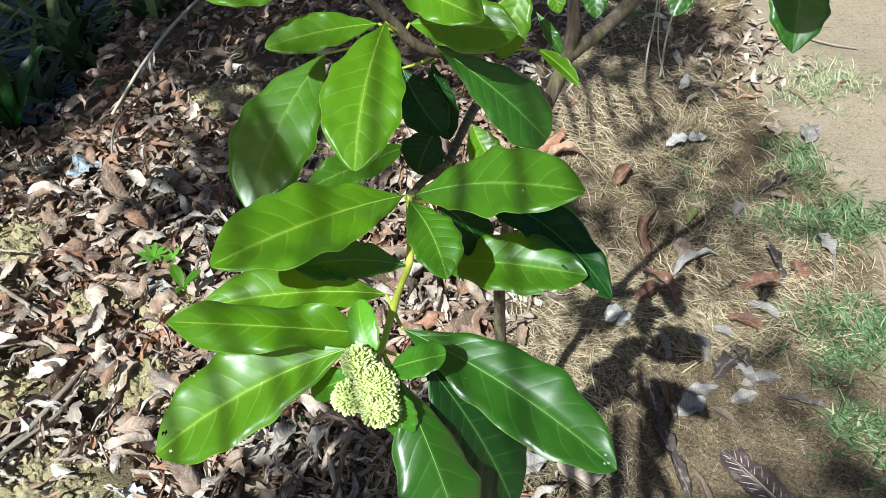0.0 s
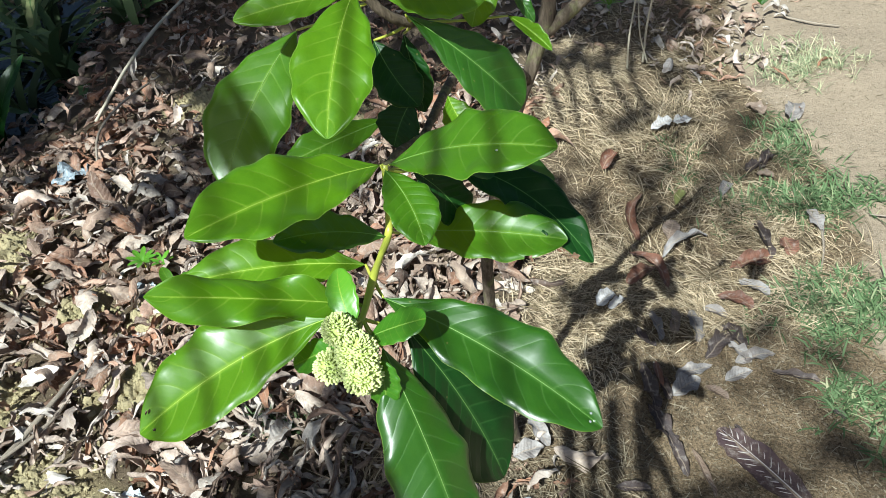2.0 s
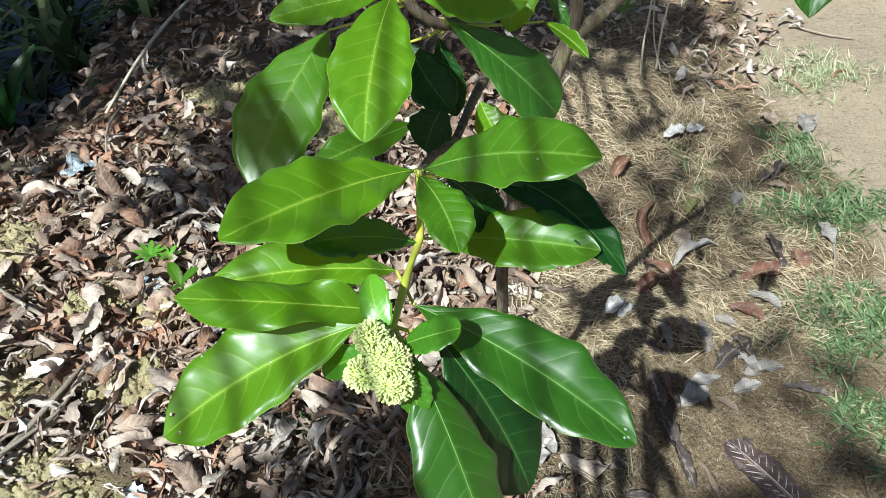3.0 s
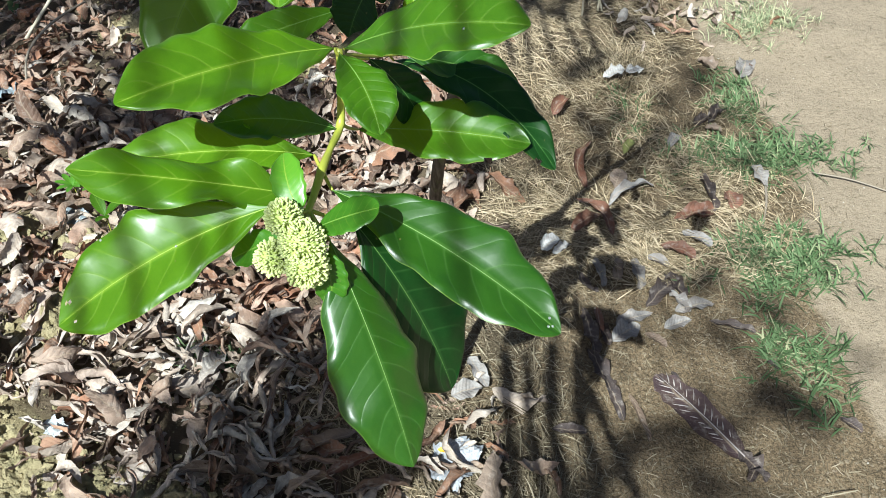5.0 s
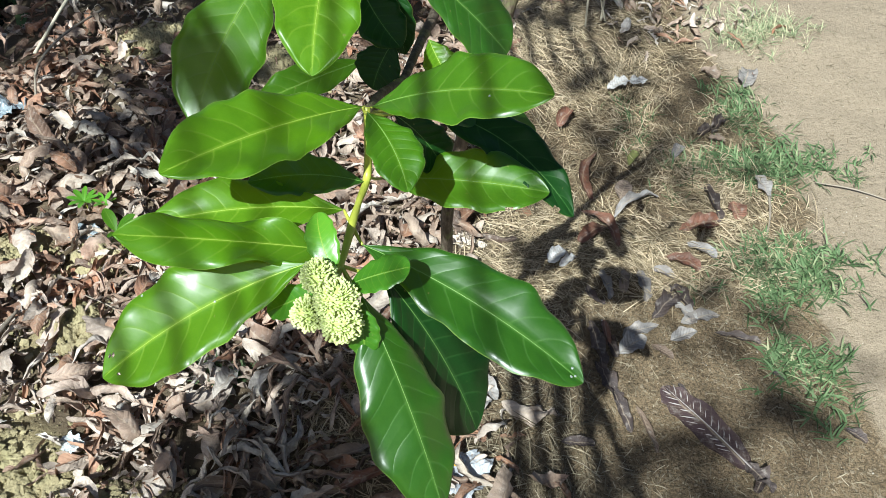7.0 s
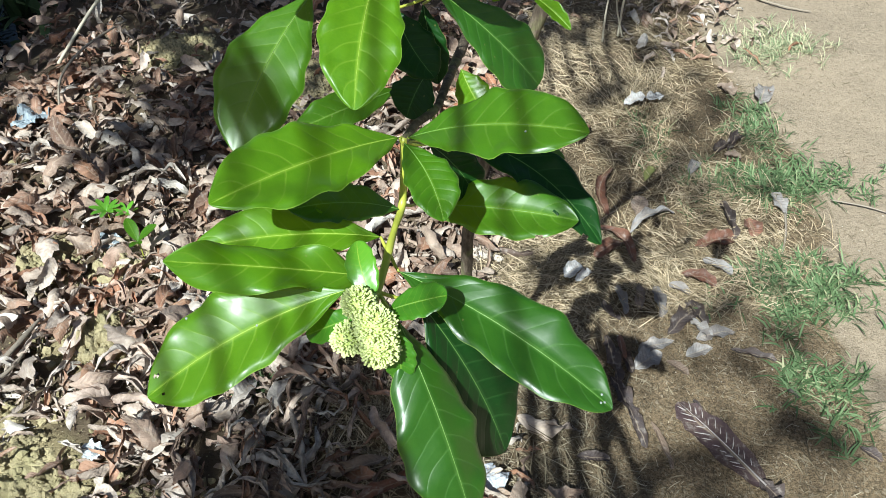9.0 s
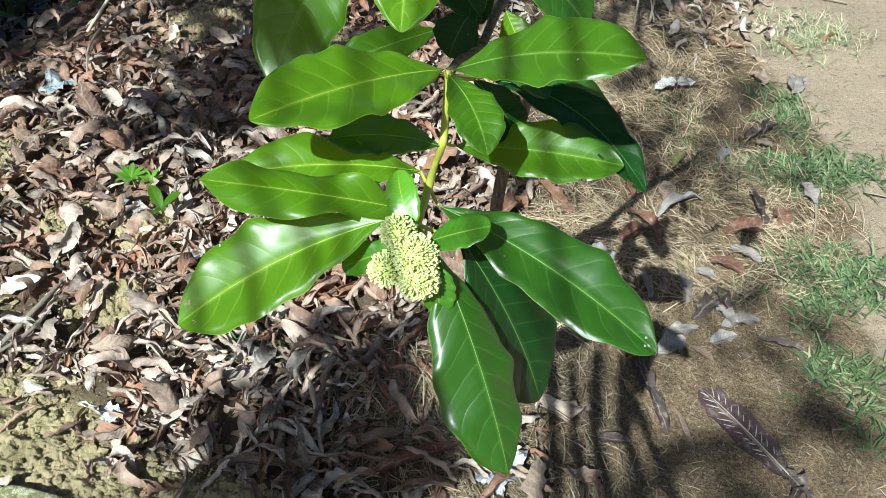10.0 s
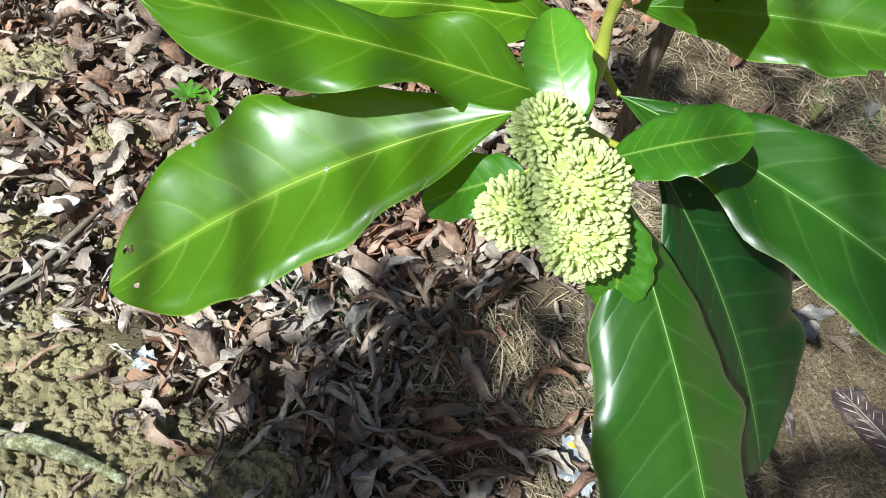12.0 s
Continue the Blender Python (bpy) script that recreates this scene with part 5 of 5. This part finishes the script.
# ---- added shade: an unseen tree crown and palm fronds, all higher than the view ----
def along_sun(x, y, z):
    return Vector((x, y, 0)) + SUN * (z / SUN.z)


shade_tree = empty("shade_tree", "unseen tall leafy tree added to shade the ground", "tree")
shade_tree.location = (-3.3, -2.0, 0.0)
TREE = Matrix.Translation((3.3, 2.0, 0.0))
tube("trunk", [(-3.3, -2.0, -0.1), (-3.28, -2.0, 1.2), (-3.22, -1.95, 2.4), (-3.15, -1.9, 3.6)], [0.16, 0.13, 0.11, 0.06], M_BARK, shade_tree, "", 12, 6, 0.1, 1).matrix_parent_inverse = TREE


def crown(spots, name, seed):
    """Unseen leaf clumps that shade the given spots of the ground, each with its twig. spots: x, y, radius, leaves,
    height and, where given, leaf size.
    """
    rng = np.random.RandomState(seed)
    vs, fs, uvs, start = [], [], [], 0
    for k, (x, y, r, count, z, *size) in enumerate(spots):
        c = along_sun(x, y, z)
        scale = size[0] if size else 1.0
        for i in range(count):
            d = rng.randn(3) * (r * 0.55, r * 0.55, 0.10)
            ln = scale * (0.10 + 0.08 * rng.rand())
            v, f, uv = blade(ln, ln * 0.40, bend=0.06, fold=0.15, ns=6, nc=1)
            m = np.array(Euler((rng.randn() * 0.5, rng.randn() * 0.5, rng.rand() * 6.283)).to_matrix())
            vs.append(v @ m.T + np.array(c) + d)
            fs += [tuple(q + start for q in face) for face in f]
            uvs += uv
            start += len(v)
        if r < 0.16 and k % 9:
            continue
        thick = 1.0 if r > 0.16 else 0.4
        tube("limb", [(-3.17, -1.91, 3.3), tuple(c * 0.5 + Vector((-1.58, -0.9, 1.8))), tuple(c)], [0.012 * thick, 0.005 * thick, 0.002 * thick], M_BARK, shade_tree, "", 6, 5, 0.1, 2).matrix_parent_inverse = TREE
    part(name, build(name, np.concatenate(vs), fs, uvs), M_CROWN, shade_tree).matrix_parent_inverse = TREE


def patch(x0, x1, y0, y1, z, nx, ny, r, count):
    """Shade spots of small-leaved twigs spread over a stretch of the ground."""
    rng = np.random.RandomState(int(x0 * 100 + y0 * 1000))
    return [(x0 + (x1 - x0) * (i + rng.rand()) / nx, y0 + (y1 - y0) * (j + rng.rand()) / ny, r, count, z, 0.6) for i in range(nx) for j in range(ny)]


# Spots follow the wanted shade; those near (0.78, 1.02) replace a standing person's shadow.
crown([(-1.95, 3.45, 0.75, 280, 3.6), (-1.7, 3.75, 0.6, 130, 4.1), (-0.55, 2.15, 0.14, 70, 3.3), (-0.35, 2.30, 0.12, 50, 3.3), (-1.45, 2.85, 0.26, 130, 3.3), (-1.9, 3.2, 0.40, 300, 3.4), (-1.2, 3.05, 0.3, 120, 3.6), (-1.75, 2.5, 0.22, 90, 3.4), (-0.6, 3.5, 0.40, 130, 3.4), (-0.15, 1.18, 0.11, 28, 3.4, 0.8), (-0.02, 1.20, 0.09, 26, 3.4, 0.8), (-0.20, 0.92, 0.10, 44, 3.4, 0.8), (0.02, 0.94, 0.08, 26, 3.4, 0.8), (-1.45, 3.0, 0.42, 230, 3.3), (-0.85, 3.15, 0.38, 150, 3.2), (-0.20, 3.05, 0.34, 170, 3.3), (0.40, 2.95, 0.26, 80, 3.1), (-1.45, 2.5, 0.2, 70, 3.2), (-0.45, 2.65, 0.18, 60, 3.1),
       (-0.12, 1.00, 0.14, 72, 3.4, 0.8), (0.07, 1.06, 0.07, 16, 3.4, 0.8), (-0.15, 0.80, 0.14, 72, 3.4, 0.8), (0.55, 2.85, 0.18, 70, 3.3), (0.82, 2.82, 0.14, 50, 3.3),
       (-0.15, 2.15, 0.12, 20, 4.0), (0.35, 1.80, 0.12, 18, 4.0)] + patch(0.64, 0.92, 0.80, 1.24, 5.6, 6, 7, 0.05, 1) + patch(0.28, 0.62, 0.78, 1.00, 5.0, 6, 4, 0.03, 1) + patch(0.40, 0.80, 0.60, 0.98, 5.6, 7, 5, 0.05, 2)
      + patch(0.68, 0.90, 1.22, 1.50, 5.6, 4, 4, 0.05, 2)
      + patch(0.60, 1.02, 1.88, 2.28, 5.2, 6, 6, 0.06, 2) + patch(0.62, 1.00, 2.46, 2.80, 4.2, 4, 4, 0.07, 7)
      + patch(-0.38, -0.14, 0.82, 1.12, 3.4, 4, 5, 0.05, 4) + patch(0.44, 0.72, 1.64, 1.88, 5.0, 4, 3, 0.05, 2) + patch(0.62, 0.92, 1.62, 1.94, 5.2, 5, 5, 0.05, 2) + patch(-1.20, 0.35, 2.45, 3.20, 3.6, 12, 7, 0.10, 7) + patch(-1.60, -1.02, 2.15, 2.60, 3.6, 5, 4, 0.08, 8), "crown", 5)


def rising_frond(points, x0, x1, gap, widths, reach, label, seed):
    """An unseen frond that arches over from its foot on the ground; the leaflets stand on both sides of the rachis from
    x0 to x1.
    """
    rng = np.random.RandomState(seed)
    foot = points[0]
    palm = empty("palm_frond", label, "palm frond")
    palm.location = (foot[0], foot[1], 0.0)
    back = Matrix.Translation((-foot[0], -foot[1], 0.0))
    line = spline(points, 12)
    tube("rachis", [tuple(q) for q in line[::8]], [0.008, 0.006, 0.004, 0.003, 0.002, 0.0015], M_STEM, palm, "", 8, 4).matrix_parent_inverse = back
    meshes = []
    for width in widths:
        v, f, uv = blade(reach, width, bend=0.03, fold=0.3, wave=0.0, ns=8, nc=1, a=0.15, b=0.35)
        meshes.append(build("leaflet", v, f, uv))
        meshes[-1].materials.append(M_CROWN)
    x = x0
    while x > x1:
        q = Vector((x, float(np.interp(x, line[:, 0], line[:, 1])), float(np.interp(x, line[:, 0], line[:, 2]))))
        for sg, me in zip((-1, 1), meshes):
            ob = new("leaflet", me)
            ob.parent = palm
            ob.matrix_parent_inverse = back
            ob.matrix_basis = leaf_pose(q, q + Vector((0.02 + 0.02 * rng.randn(), sg * reach, -0.02 + 0.02 * rng.randn())), (0.1 * rng.randn(), 0, 1)) @ Matrix.Diagonal((0.75 + 0.4 * rng.rand(), 1, 1, 1))
        x -= gap * (0.75 + 0.5 * rng.rand())


# Fronds out of view, added to cast soft stripes of shade.
rising_frond([(-2.3, -0.7, -0.02), (-2.0, -0.6, 0.9), (-1.3, -0.42, 1.55), (-0.75, -0.33, 1.72), (-0.35, -0.30, 1.74), (-0.10, -0.30, 1.70)], -0.175, -0.40, 0.052, (0.031, 0.030), 0.21, "unseen low green palm frond added for striped shade on the soil", 1)
rising_frond([(-2.7, -0.9, -0.02), (-2.4, -0.8, 1.2), (-1.6, -0.5, 2.05), (-0.95, -0.37, 2.24), (-0.5, -0.34, 2.26), (-0.15, -0.34, 2.22)], -0.20, -0.60, 0.043, (0.0095, 0.0095), 0.25, "unseen tall narrow-leaved palm frond added for striped shade on the shrub", 3)
rising_frond([(-2.6, 1.3, -0.02), (-2.2, 1.2, 1.0), (-1.4, 1.05, 1.78), (-0.8, 0.97, 1.96), (-0.35, 0.95, 1.97), (0.02, 0.95, 1.92)], -0.02, -0.40, 0.070, (0.020, 0.020), 0.26, "unseen green palm frond added for striped shade on the dry grass", 2)
